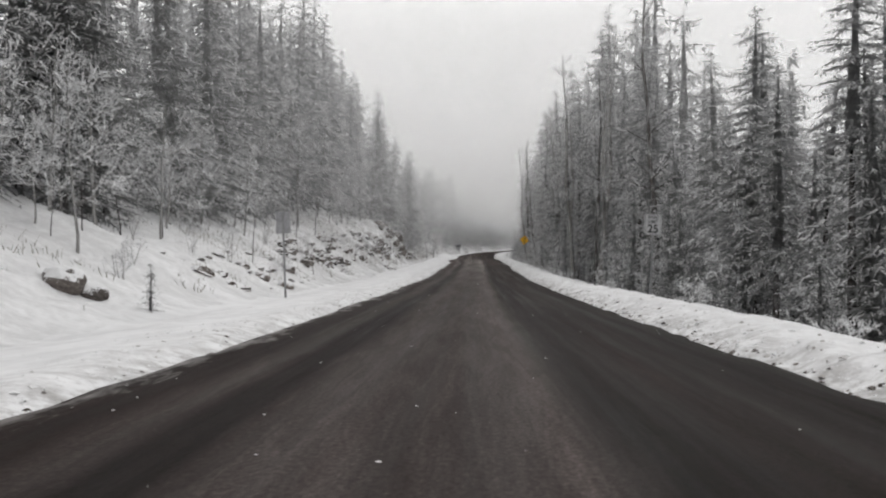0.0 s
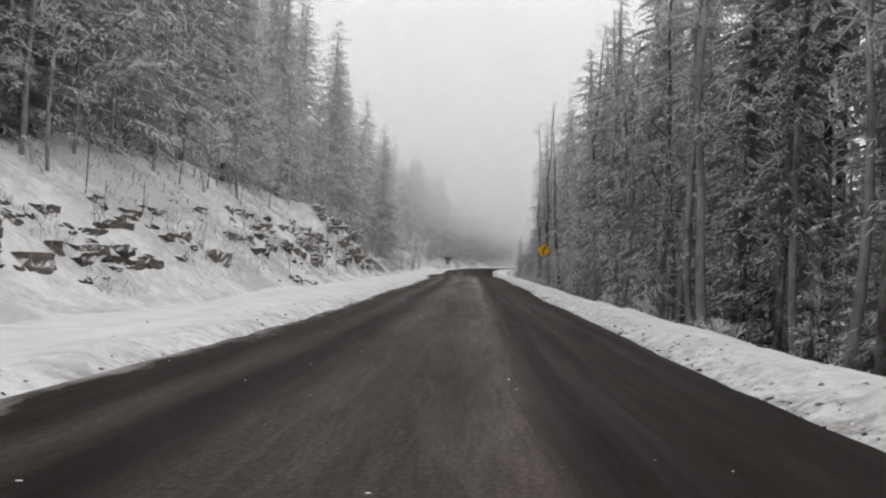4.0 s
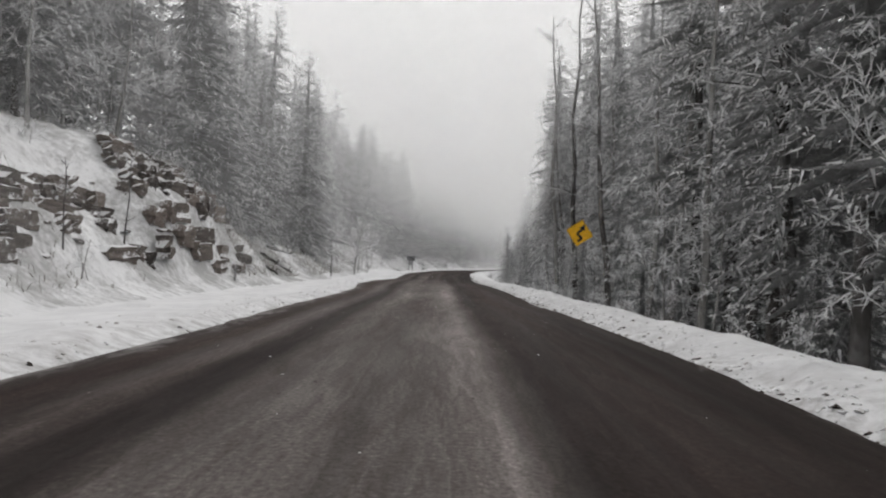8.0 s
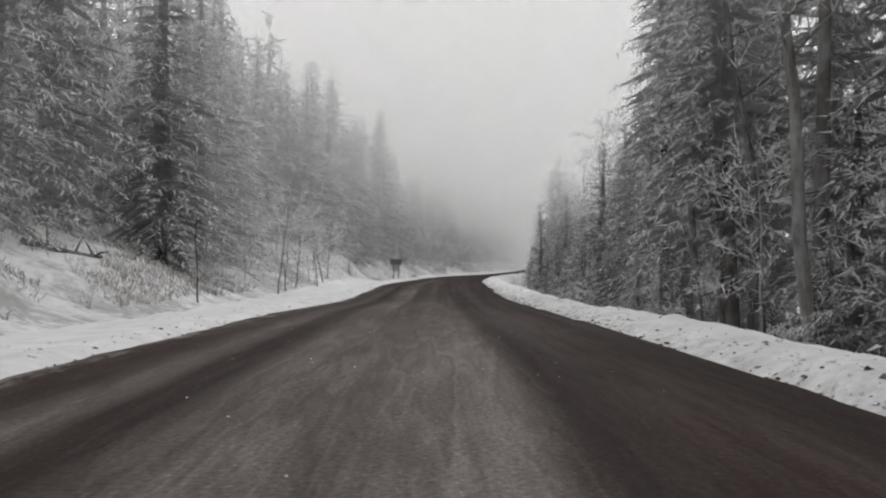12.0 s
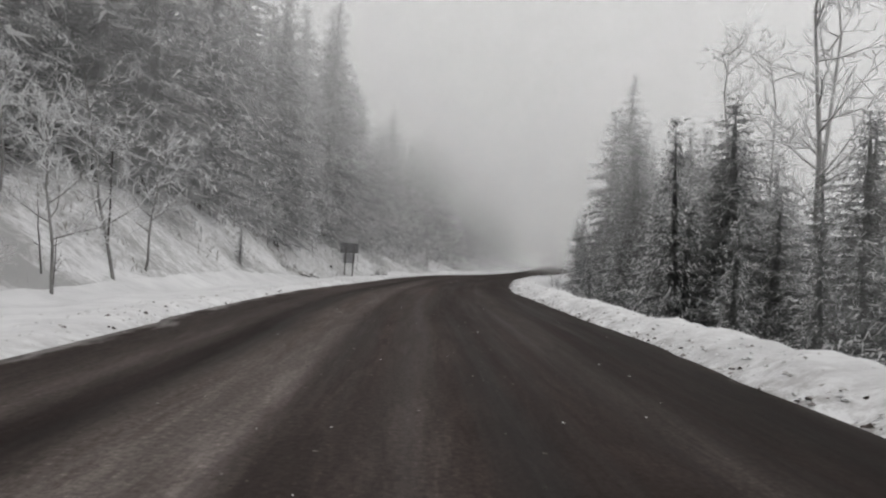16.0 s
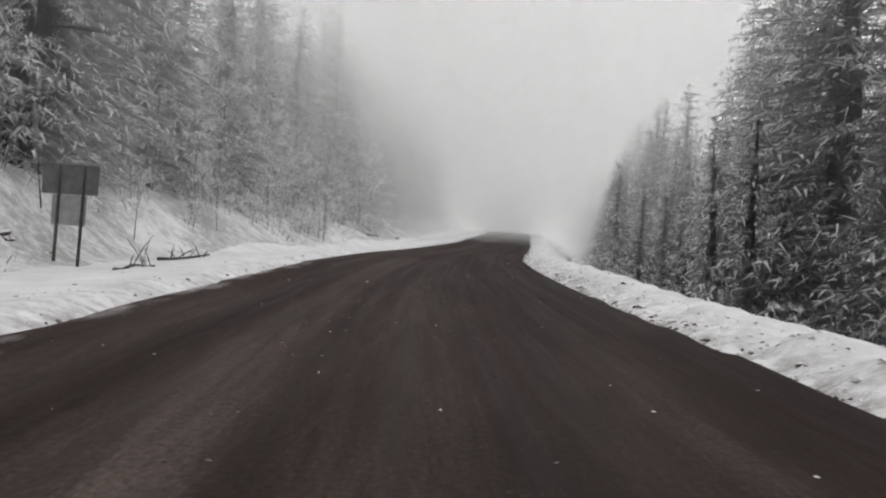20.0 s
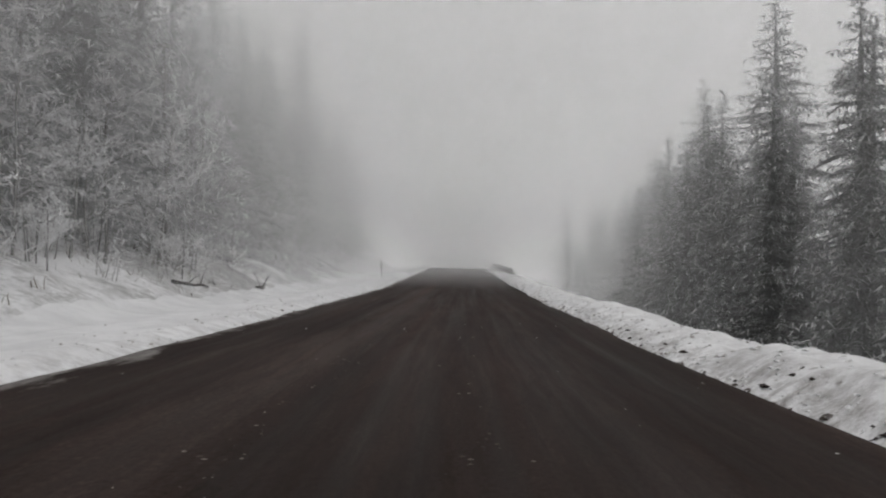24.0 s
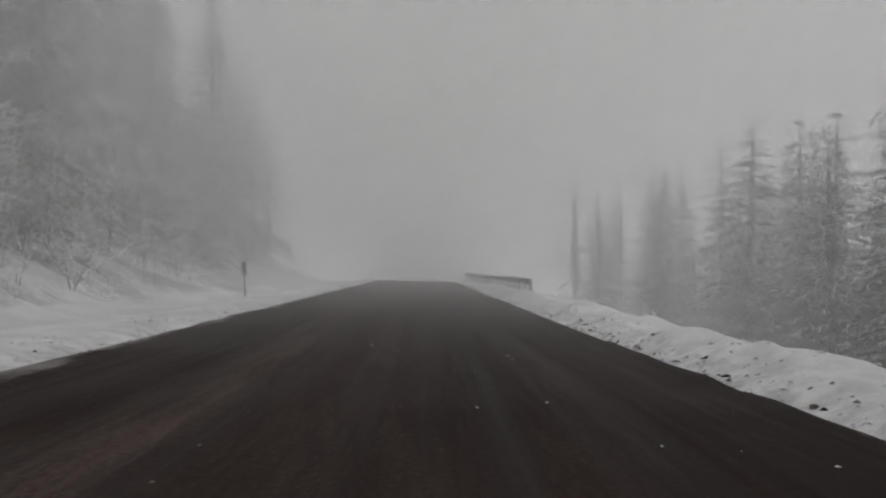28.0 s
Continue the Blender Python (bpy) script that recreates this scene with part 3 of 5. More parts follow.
# ---- trees ----
def conifer(seed, height, bare, width, gap, rimed, droop=0.35, lean=0.0, size=1.0, boughs=(6, 9)):
    """A spruce: tapered trunk and tiers of drooping boughs that carry small needle sprays and rime."""
    rng = np.random.default_rng(seed)
    V, Fc = [], []
    bend = rng.uniform(-1, 1, 2) * lean
    line = [Vector((bend[0] * (k / 8) ** 2, bend[1] * (k / 8) ** 2, height * k / 8 - 0.8)) for k in range(9)]
    r0 = 0.009 * height + 0.03
    add_tube(V, Fc, line, [r0 * (1 - 0.93 * k / 8) for k in range(9)], 7)
    for _ in range(int(bare * 40)):
        z = rng.uniform(0.06, max(bare, 0.1) + 0.1) * height
        a = rng.uniform(0, 2 * math.pi)
        d = Vector((math.cos(a), math.sin(a), rng.uniform(-0.4, 0.2)))
        c = Vector((bend[0] * (z / height) ** 2, bend[1] * (z / height) ** 2, z))
        q = rng.uniform(0.4, 1.6)
        add_tube(V, Fc, [c, c + d * q * 0.6, c + d * q + Vector((0, 0, -0.15 * q))], [0.03, 0.02, 0.006], 3, 63)
    trunk_mesh = mesh_from("trunk", V, Fc, [BARK], smooth=True)
    P, Q, slots = [], [], []
    rings = 12
    for k in range(rings):
        f = k / (rings - 1)
        zc = (bare + 0.03 + (0.93 - bare) * f) * height - 0.5
        for j in range(9):
            r = width * 0.14 * ((1 - f) ** 0.85 + 0.02) * (0.55 + 0.45 * min(1, f * 6 + 0.2)) * rng.uniform(0.55, 1.2)
            w = 6.283 * (j + 0.5 * (k % 2)) / 9
            P.append(np.array([bend[0] * (zc / height) ** 2 + r * math.cos(w), bend[1] * (zc / height) ** 2 + r * math.sin(w), zc + rng.uniform(-0.35, 0.35)]))
    for k in range(rings - 1):
        for j in range(9):
            i, i2 = k * 9 + j, k * 9 + (j + 1) % 9
            Q.extend([(i, i2, i2 + 9), (i, i2 + 9, i + 9)])
            slots.extend([2, 2])

    def spray(c, d, ln, half, frosted):
        w = np.cross(d, np.array([rng.uniform(-0.7, 0.7), rng.uniform(-0.7, 0.7), 1.0]))
        w = w / (np.linalg.norm(w) + 1e-6) * half
        k = len(P)
        P.extend([c + w, c + d * ln, c - w])
        Q.append((k, k + 1, k + 2))
        slots.append(int(frosted))

    z = bare * height + 0.2
    while z < height * 0.985:
        f = (z - bare * height) / (height * (1 - bare))
        reach = width * ((1 - f) ** 0.72 + 0.04) * (0.55 + 0.45 * min(1, f * 6 + 0.3)) * rng.uniform(0.78, 1.15)
        count = int(rng.integers(*boughs)) if f < 0.85 else 4
        turn = rng.uniform(0, 6.28)
        for b in range(count):
            a = turn + (b + rng.uniform(-0.35, 0.35)) * 6.283 / count
            L = reach * rng.uniform(0.6, 1.15)
            tilt = 0.5 * f - 0.08 + rng.uniform(-0.18, 0.18)
            sag, curl = droop * rng.uniform(0.6, 1.5), rng.uniform(-0.35, 0.35)
            out = np.array([math.cos(a), math.sin(a), 0.0])
            side = np.array([-out[1], out[0], 0.0])
            o = np.array([bend[0] * (z / height) ** 2, bend[1] * (z / height) ** 2, z - 0.5 + rng.uniform(-1.0, 1.0) * gap])
            n = max(3, int(L / (0.212 * size)))
            # the bough's own body, a narrow folded blade
            k = len(P)
            half = side * (0.02 * L + 0.04) * rng.uniform(0.75, 1.2)
            mid = o + out * L * 0.5 + side * (0.25 * L * curl) + np.array([0, 0, L * 0.5 * tilt - sag * L * 0.25 - 0.04])
            tip = o + out * L * 0.9 + side * (0.81 * L * curl) + np.array([0, 0, L * 0.9 * tilt - sag * L * 0.81])
            P.extend([o, mid + half, tip, mid - half])
            Q.extend([(k, k + 1, k + 2), (k, k + 2, k + 3)])
            slots.extend([2, 2])
            for i in range(n):
                t = 0.07 + 0.93 * (i + rng.uniform(0.1, 0.9)) / n
                c = o + out * L * t + side * (L * curl * t * t) + np.array([0, 0, L * t * tilt - sag * L * t * t + rng.uniform(-0.09, 0.05) * size])
                spread_ = min(0.5 * size ** 0.5, max(0.2, 0.34 * L)) * (0.45 + 0.75 * math.sin(3.1 * min(1.0, 0.18 + 0.78 * t)))
                white = 1.15 * rimed * (0.3 + 0.95 * t)
                for sg in (-1, 1):
                    if rng.random() < 0.08:
                        continue
                    d = out * rng.uniform(-0.15, 1.0) + side * sg * rng.uniform(0.1, 1.0) + np.array([0, 0, rng.uniform(-0.75, 0.28) - 0.2 * t])
                    at_ = c + side * sg * rng.uniform(0.0, 0.3) * spread_ + np.array([0, 0, rng.uniform(-0.06, 0.06)])
                    spray(at_, d, spread_ * rng.uniform(0.5, 1.1), rng.uniform(0.021, 0.047) * size, rng.random() < white)
                d = out * rng.uniform(-0.2, 0.7) + side * rng.uniform(-0.7, 0.7) + np.array([0, 0, -rng.uniform(0.3, 1.0)])
                spray(c, d, rng.uniform(0.18, 0.46) * size ** 0.7, rng.uniform(0.02, 0.044) * size, rng.random() < 0.55 * white)
            spray(tip, out + np.array([0, 0, tilt - 0.9 * sag]), 0.3 * size, 0.05 * size, rng.random() < rimed)
        z += gap * (1 - 0.45 * f) * rng.uniform(0.75, 1.25)
    crown_mesh = mesh_from("crown", [tuple(p) for p in P], Q, [NEEDLE, RIME, INNER], slots)
    return trunk_mesh, crown_mesh


def bare_tree(seed, height, reach, twigs, stems=1, limbs=None, stem_mat=None):
    """A leafless tree or bush furred with rime: stems, limbs and a fine net of twigs."""
    rng = np.random.default_rng(seed)
    V, Fc, TV, TF = [], [], [], []

    def grow(p, d, ln, r, depth):
        pts = [p]
        for k in range(3):
            d = (d + Vector(rng.uniform(-0.28, 0.28, 3)) + Vector((0, 0, 0.06))).normalized()
            pts.append(pts[-1] + d * ln / 3)
        if depth == 0 and stems == 1:
            add_tube(V, Fc, pts, [r, r * 0.8, r * 0.6, r * 0.35], 3, 48)
        else:
            i = len(TV)
            c = pts[-1] - p
            a = c.orthogonal().normalized() * r * 1.3
            e = c.normalized().cross(a)
            TV.extend([p + a, p - a * 0.5 + e * 0.87, p - a * 0.5 - e * 0.87, pts[-1]])
            TF.extend([(i, i + 1, i + 3), (i + 1, i + 2, i + 3), (i + 2, i, i + 3)])
        if depth < 2:
            for k in range(twigs + 1 - depth):
                q = pts[1 + int(rng.integers(0, 3))]
                e = (d + Vector(rng.uniform(-0.95, 0.95, 3))).normalized()
                grow(q, e, ln * rng.uniform(0.4, 0.7), max(r * 0.5, 0.0125 if stems == 1 else 0.009), depth + 1)

    for g in range(stems):
        sway = rng.uniform(-1, 1, 2) * (0.05 if stems == 1 else 0.35)
        stem = [Vector((0, 0, -0.3)) if stems == 1 else Vector((rng.uniform(-0.3, 0.3), rng.uniform(-0.3, 0.3), -0.15))]
        for k in range(1, 8):
            stem.append(stem[-1] + Vector((sway[0] + rng.uniform(-0.1, 0.1), sway[1] + rng.uniform(-0.1, 0.1), 1)) * height / 7.5)
        add_tube(V, Fc, stem, [0.0085 * height * (1 - 0.85 * k / 7) + 0.006 for k in range(8)], 6 if stems == 1 else 3, (48 if stems == 1 else 24) if g else 0)
        for k in range(limbs or int(9 + height)):
            f = rng.uniform(0.25, 0.98)
            i = min(int(f * 7), 6)
            p = stem[i].lerp(stem[i + 1], f * 7 - i)
            a = rng.uniform(0, 2 * math.pi)
            d = Vector((math.cos(a), math.sin(a), rng.uniform(0.2, 0.9))).normalized()
            grow(p, d, reach * (1.15 - 0.7 * f) * rng.uniform(0.6, 1.1), min(0.003 * height + 0.008, 0.02 + 0.0009 * height), 0)
    return mesh_from("trunk", V, Fc, [stem_mat or PALE_BARK], smooth=True), mesh_from("crown", TV, TF, [TWIG])


def thing(name, meshes, label, category, group="", names=("trunk", "crown")):
    base = tagged(new(name), label, category, group)
    for n, me in zip(names, meshes):
        child(n, me, base)
    return base


def put(proto, u, y, scale=1.0, turn=0.0, rime=0.1, lean=(0, 0), sink=0.0, wide=1.0):
    ob = copy_thing(proto, pose(*at(u, y, -sink), lean[0], lean[1], turn))
    ob.scale = (scale * wide, scale * wide, scale)
    for c in ob.children_recursive:
        c.color = (rime, rime, rime, 1)
    return ob


SPRUCE = [thing("spruce", conifer(11 + i, h, b, w, 0.52, r, d), "tall rime-covered spruce with drooping snow-dusted branches", "tree", "spruces along the road")
          for i, (h, b, w, r, d) in enumerate([(17, 0.04, 3.4, 0.6, 0.36), (19, 0.06, 3.6, 0.55, 0.42), (15, 0.03, 3.3, 0.65, 0.30), (18, 0.05, 3.1, 0.7, 0.48)])]
DARK = [thing("spruce", conifer(21 + i, h, b, w, 0.46, r, d, boughs=(6, 10)), "dark spruce with thin pale rime on its drooping branches", "tree", "spruces along the road")
        for i, (h, b, w, r, d) in enumerate([(17, 0.03, 3.3, 0.34, 0.34), (19, 0.05, 3.5, 0.3, 0.4), (16, 0.03, 3.2, 0.38, 0.3)])]
TALL = [thing("spruce", conifer(31 + i, h, b, w, 0.54, r, 0.46, 0.5, 0.92), "tall spruce with a bare lower trunk and rimed crown", "tree", "spruces along the road")
        for i, (h, b, w, r) in enumerate([(20, 0.26, 2.9, 0.6), (22, 0.40, 2.7, 0.65), (18, 0.20, 3.0, 0.6), (21, 0.46, 2.6, 0.6)])]
YOUNG = [thing("young_spruce", conifer(51 + i, h, 0.02, w, 0.44, r, 0.28), "young frosted spruce with dense dark branches", "tree", "young spruces")
         for i, (h, w, r) in enumerate([(8, 1.9, 0.5), (10, 2.2, 0.45), (5, 1.4, 0.55)])]
ASPEN = [thing("aspen", bare_tree(71 + i, h, r, t), "leafless aspen furred with white rime", "tree", "frosted bare trees", ("trunk", "crown"))
         for i, (h, r, t) in enumerate([(9, 2.4, 4), (7, 2.0, 5), (5, 1.6, 5), (11, 2.5, 4)])]
SNAG = [thing("snag", bare_tree(91 + i, h, r, 2, 1, 16, BARK), "dead conifer with a dark bare trunk and crooked rimed limbs", "tree", "dead trees", ("trunk", "crown"))
        for i, (h, r) in enumerate([(19, 2.4), (16, 2.8), (21, 2.0)])]
SAPLING = [thing("sapling", bare_tree(101 + i, h, 0.5, 1, 1, 5, BARK), "thin bare dark sapling standing in the snow", "sapling", "saplings on the bank", ("trunk", "crown"))
           for i, h in enumerate([2.6, 3.4, 1.8])]
BUSH = [thing("bush", bare_tree(111 + i, h, 0.55, 3, 4, 4), "low leafless bush furred with pale rime", "bush", "frosted bushes", ("trunk", "crown"))
        for i, h in enumerate([1.0, 1.5, 0.7])]
POLE = [thing("aspen", bare_tree(121 + i, h, r, 3, 1, 13, STEM), "tall pale aspen with a bare upright trunk and rimed limbs", "tree", "frosted bare trees", ("trunk", "crown"))
        for i, (h, r) in enumerate([(17, 1.9), (20, 2.1), (15, 1.6)])]
PROTOS = POLE + SPRUCE + DARK + TALL + YOUNG + ASPEN + SNAG + SAPLING + BUSH
rnd = random.Random(7)


def rime_haze_at(y):
    """Rime amount, raised up the valley to paint fog haze into the trees."""
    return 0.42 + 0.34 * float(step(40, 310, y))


def places(y0, y1, u0, u1, gap, jitter=0.6):
    y = y0
    while y < y1:
        yield rnd.uniform(u0, u1), y + rnd.uniform(-jitter, jitter) * gap
        y += gap * rnd.uniform(0.7, 1.3)


def stand(protos, y0, y1, u0, u1, gap, smin=0.85, smax=1.15, wide=1.0):
    for u, y in places(y0, y1, u0, u1, gap):
        # side and station offsets put haze paleness into the rime; the rest is random
        rime = rime_haze_at(y) * (0.9 if u < 0 or y < 176 else 0.5) + (0.2 if u > 0 and y < 70 else 0.16 if u > 0 and y < 176 else -0.32 if u < 0 and (y < 60 or 134 < y < 172) else 0.0) + rnd.uniform(-0.14, 0.16) + (0.27 if u < 0 else 0.0)
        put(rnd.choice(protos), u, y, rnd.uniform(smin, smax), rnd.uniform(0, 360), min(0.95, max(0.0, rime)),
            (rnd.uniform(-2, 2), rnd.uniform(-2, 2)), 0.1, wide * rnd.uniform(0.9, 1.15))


# left forest edge on top of the cut bank
stand(SPRUCE + DARK[:1], 8, 84, -18.8, -15.8, 2.6, 0.85, 1.15)
stand(SPRUCE + TALL[2:3], 84, 140, -19.5, -16.6, 3.1, 1.0, 1.3)
stand(SPRUCE, 140, 170, -17.0, -14.4, 2.7, 0.95, 1.25)
stand(ASPEN[:3], 14, 36, -15.5, -12.4, 1.4, 0.65, 1.0)
stand(ASPEN[1:3], 36, 60, -15.8, -13.0, 2.2, 0.6, 1.0)
stand(ASPEN, 60, 136, -17.0, -14.6, 2.3, 0.75, 1.2)
stand(ASPEN, 136, 175, -17.5, -14.5, 7.0, 0.7, 1.1)
stand(SPRUCE, 168, 186, -14.5, -12.2, 3.0, 0.85, 1.1)
stand(SPRUCE, 186, 208, -15.2, -13.2, 2.4, 0.8, 1.05)
stand(SPRUCE, 208, 252, -13.4, -11.7, 2.5, 0.85, 1.12)
stand(SPRUCE + YOUNG[:2], 252, 345, -14.8, -12.0, 2.1, 0.72, 1.05)
stand(ASPEN[1:3], 172, 210, -12.8, -11.4, 6.0, 0.6, 0.95)
stand(ASPEN[1:3], 212, 250, -11.6, -10.4, 7.0, 0.5, 0.8)
stand(ASPEN[:3], 250, 335, -12.8, -10.6, 1.9, 0.55, 1.1)
# right forest edge below the ploughed bank
stand(SPRUCE[:2] + TALL + TALL, 14, 40, 9.4, 12.4, 1.7, 0.4, 0.64, 1.2)
stand(SPRUCE[:2] + TALL + TALL, 40, 56, 9.4, 12.4, 2.0, 0.5, 0.68, 1.1)
stand(YOUNG, 178, 262, 7.6, 9.2, 3.6, 0.45, 0.85)
stand(TALL, 56, 76, 8.8, 12.0, 2.2, 0.65, 0.9)
stand(TALL, 76, 172, 8.8, 12.0, 2.3)
stand(SPRUCE[1:2], 58, 172, 9.6, 11.6, 13.0, 0.7, 1.0)
stand(YOUNG, 12, 280, 7.4, 8.8, 10, 0.35, 0.8)
stand(YOUNG[:2], 16, 172, 9.2, 12.0, 2.6, 0.6, 1.0, 1.15)
stand(DARK, 174, 186, 9.6, 12.0, 2.0, 0.62, 0.8, 1.2)
stand(DARK + YOUNG[1:2], 187, 204, 9.6, 12.6, 1.15, 0.42, 0.58, 1.45)
stand(DARK, 204, 214, 9.6, 13.0, 1.1, 0.42, 0.56, 1.45)
stand(DARK, 214, 224, 9.6, 13.0, 1.4, 0.55, 0.68, 1.3)
stand(DARK + SPRUCE[2:], 224, 262, 9.6, 13.0, 2.0, 0.66, 0.98, 1.12)
stand(DARK, 263, 290, 10.0, 14.0, 1.35, 0.45, 0.76, 1.15)
for u, y, k, w in ((10.4, 288.2, 0.56, 0), (10.9, 284.6, 0.6, 1), (10.1, 281.2, 0.52, 2), (11.2, 291.0, 0.6, 0), (10.3, 277.3, 0.5, 1), (10.7, 293.6, 0.58, 2), (11.6, 296.4, 0.62, 1), (10.5, 299.2, 0.52, 0), (12.1, 288.6, 0.66, 2), (12.5, 284.8, 0.68, 0)):
    put(DARK[w], u, y, k, 50 * y, 0.3, (0, 0), 0.1, 1.25)
stand(SPRUCE, 291, 340, 11.5, 17.5, 1.7, 0.5, 0.72, 1.2)
for u, y, k in [(8.4, 131, 0), (8.8, 108.5, 2), (7.9, 62, 1), (8.2, 141, 2), (8.6, 84, 0), (8.9, 152, 1), (9.0, 47, 0)]:
    put(SNAG[k], u, y, 1.0, 77 * k + y, rime_haze_at(y) * 0.6, (rnd.uniform(-4, 4), rnd.uniform(-4, 4)))
for u, y, k in ((12.6, 199, 1.6), (14.2, 204, 1.7), (12.9, 209, 1.5), (15.2, 212, 1.6)):
    put(ASPEN[3], u, y, k, 40 * y, 0.9)
for k, y in enumerate((58, 63, 66, 71, 75, 79, 84, 88, 92, 95, 101, 106, 113, 119, 125, 136, 146, 156)):
    put(POLE[k % 3], 7.8 + 0.55 * (k % 4), y, 0.9 + 0.08 * (k % 3), 61 * k, rime_haze_at(y) * 0.7, (rnd.uniform(-1.5, 1.5), rnd.uniform(-1.5, 1.5)))
for k, y in enumerate((176, 180, 185, 191, 195.7, 199)):
    put(ASPEN[1 + k % 2], -8.3 - 0.25 * (k % 3), y, 0.9 + 0.1 * (k % 2), 63 * k, 0.8, (4 * (-1) ** k, 5))
stand(ASPEN[1:3], 96, 160, 7.5, 8.8, 7.0, 0.6, 0.95)
# bank vegetation
stand(SAPLING, 14, 130, -14.5, -9.6, 4.6, 0.7, 1.2)
stand(SAPLING, 165, 205, -10.6, -8.4, 7.0, 0.8, 1.4)
stand(SAPLING, 240, 300, -11.0, -9.0, 7.0, 0.6, 1.0)
stand(BUSH, 14, 120, -15.5, -9.2, 3.4, 0.7, 1.3)
stand(BUSH, 122, 190, -16.5, -9.4, 0.8, 0.35, 0.95)
stand(BUSH, 175, 212, -12.4, -10.6, 3.0, 0.5, 1.0)
stand(BUSH, 212, 246, -12.4, -11.0, 2.4, 0.5, 1.0)
stand(BUSH, 246, 330, -12.4, -9.9, 1.2, 0.9, 2.0)
stand(BUSH, 20, 320, 5.6, 7.0, 8.0, 0.6, 1.0)
put(YOUNG[2], -8.7, 24.7, 0.28, 30, 0.8)
put(YOUNG[2], -9.0, 127.5, 0.2, 80, 0.3)
put(YOUNG[2], -9.1, 211.8, 0.42, 10, 0.8)
for p in PROTOS:
    for o in (*p.children_recursive, p):
        bpy.data.objects.remove(o)


# ---- the forest behind the edge, one thicket ----
def thicket():
    protos = []
    for i, (h, w) in enumerate([(17, 3.6), (19, 3.8), (15, 3.3), (12, 2.9), (20, 3.4), (22, 3.2)]):
        tm, cm = conifer(131 + i, h, (0.05, 0.3, 0.04, 0.22, 0.32, 0.42)[i], w, 1.5, 0.78, 0.4, 0.0, 3.0, (5, 7))
        co = np.empty(len(cm.vertices) * 3)
        cm.vertices.foreach_get("co", co)
        sl = np.empty(len(cm.polygons), np.int32)
        cm.polygons.foreach_get("material_index", sl)
        tco = np.empty(len(tm.vertices) * 3)
        tm.vertices.foreach_get("co", tco)
        tri = np.empty(len(cm.polygons) * 3, np.int32)
        cm.loops.foreach_get("vertex_index", tri)
        protos.append((co.reshape(-1, 3), sl, tco.reshape(-1, 3)[:63], tri))
        bpy.data.meshes.remove(tm)
        bpy.data.meshes.remove(cm)
    ring = np.array([(k * 7 + j, k * 7 + (j + 1) % 7, k * 7 + 7 + (j + 1) % 7, k * 7 + 7 + j) for k in range(8) for j in range(7)])
    spots = []
    for run in ((8, 345, -24, -20, 3.8), (168, 345, -19.5, -15.5, 3.6), (345, 400, -30, -9, 1.6), (200, 345, -20, -14.2, 2.2),
                (14, 172, 12.2, 15.5, 3.2), (14, 176, 16, 21, 2.6), (14, 176, 22, 30, 6.0), (120, 176, 18, 30, 3.2), (175, 284, 13, 17, 2.4), (14, 60, 12.4, 20, 2.2), (175, 345, 17.5, 24, 4.2), (345, 400, 9, 30, 1.8)):
        right_low = run[2] > 0 and run[0] >= 175
        spots += [(u, y, right_low) for u, y in places(*run)]
    C, S, T, R, K, base = [], [], [], [], [], 0
    for k, (u, y, low) in enumerate(spots):
        co, sl, tco, tri = protos[(4, 5)[int(rnd.random() * 2)] if 0 < u < 15.6 and 56 < y < 172 else int(rnd.random() * 4)]
        a, sc = rnd.uniform(0, 6.28), rnd.uniform(0.85, 1.15) * (0.46 if u > 0 and (y < 42 or 186 < y < 214) else 0.66 if low or (u > 0 and y < 58) else 0.8 if y > 208 else 1.0)
        m = np.array([[math.cos(a), -math.sin(a), 0], [math.sin(a), math.cos(a), 0], [0, 0, 1]]) * sc
        m[:2] *= 1.3 if y > 200 else 1.0
        p = np.array(at(u, y, -0.2))
        C.append(co @ m.T + p)
        S.append(sl)
        K.append(tri + base)
        base += len(co)
        R.append(ring + 63 * k)
        T.append(tco @ m.T + p)
    C, T = np.concatenate(C), np.concatenate(T)
    n = sum(len(k) for k in S)
    rings = np.concatenate(R) + len(C)
    corners = np.concatenate([np.concatenate(K), rings.ravel()])
    starts = np.concatenate([np.arange(n) * 3, n * 3 + np.arange(len(rings)) * 4])
    slots = np.concatenate([np.concatenate(S), np.full(len(rings), 3)])
    P = np.concatenate([C, T])
    me = bpy.data.meshes.new("forest")
    me.vertices.add(len(P))
    me.vertices.foreach_set("co", P.ravel())
    me.loops.add(len(corners))
    me.loops.foreach_set("vertex_index", corners.astype(np.int32))
    me.polygons.add(len(starts))
    me.polygons.foreach_set("loop_start", starts.astype(np.int32))
    for m in (NEEDLE, RIME, INNER, BARK):
        me.materials.append(m)
    me.polygons.foreach_set("material_index", slots.astype(np.int32))
    me.update(calc_edges=True)
    me.validate()
    ob = tagged(new("forest", me), "dense rimed spruce forest behind the roadside trees", "forest", kind="stuff")
    ob.color = (0.6, 0.6, 0.6, 1)


thicket()


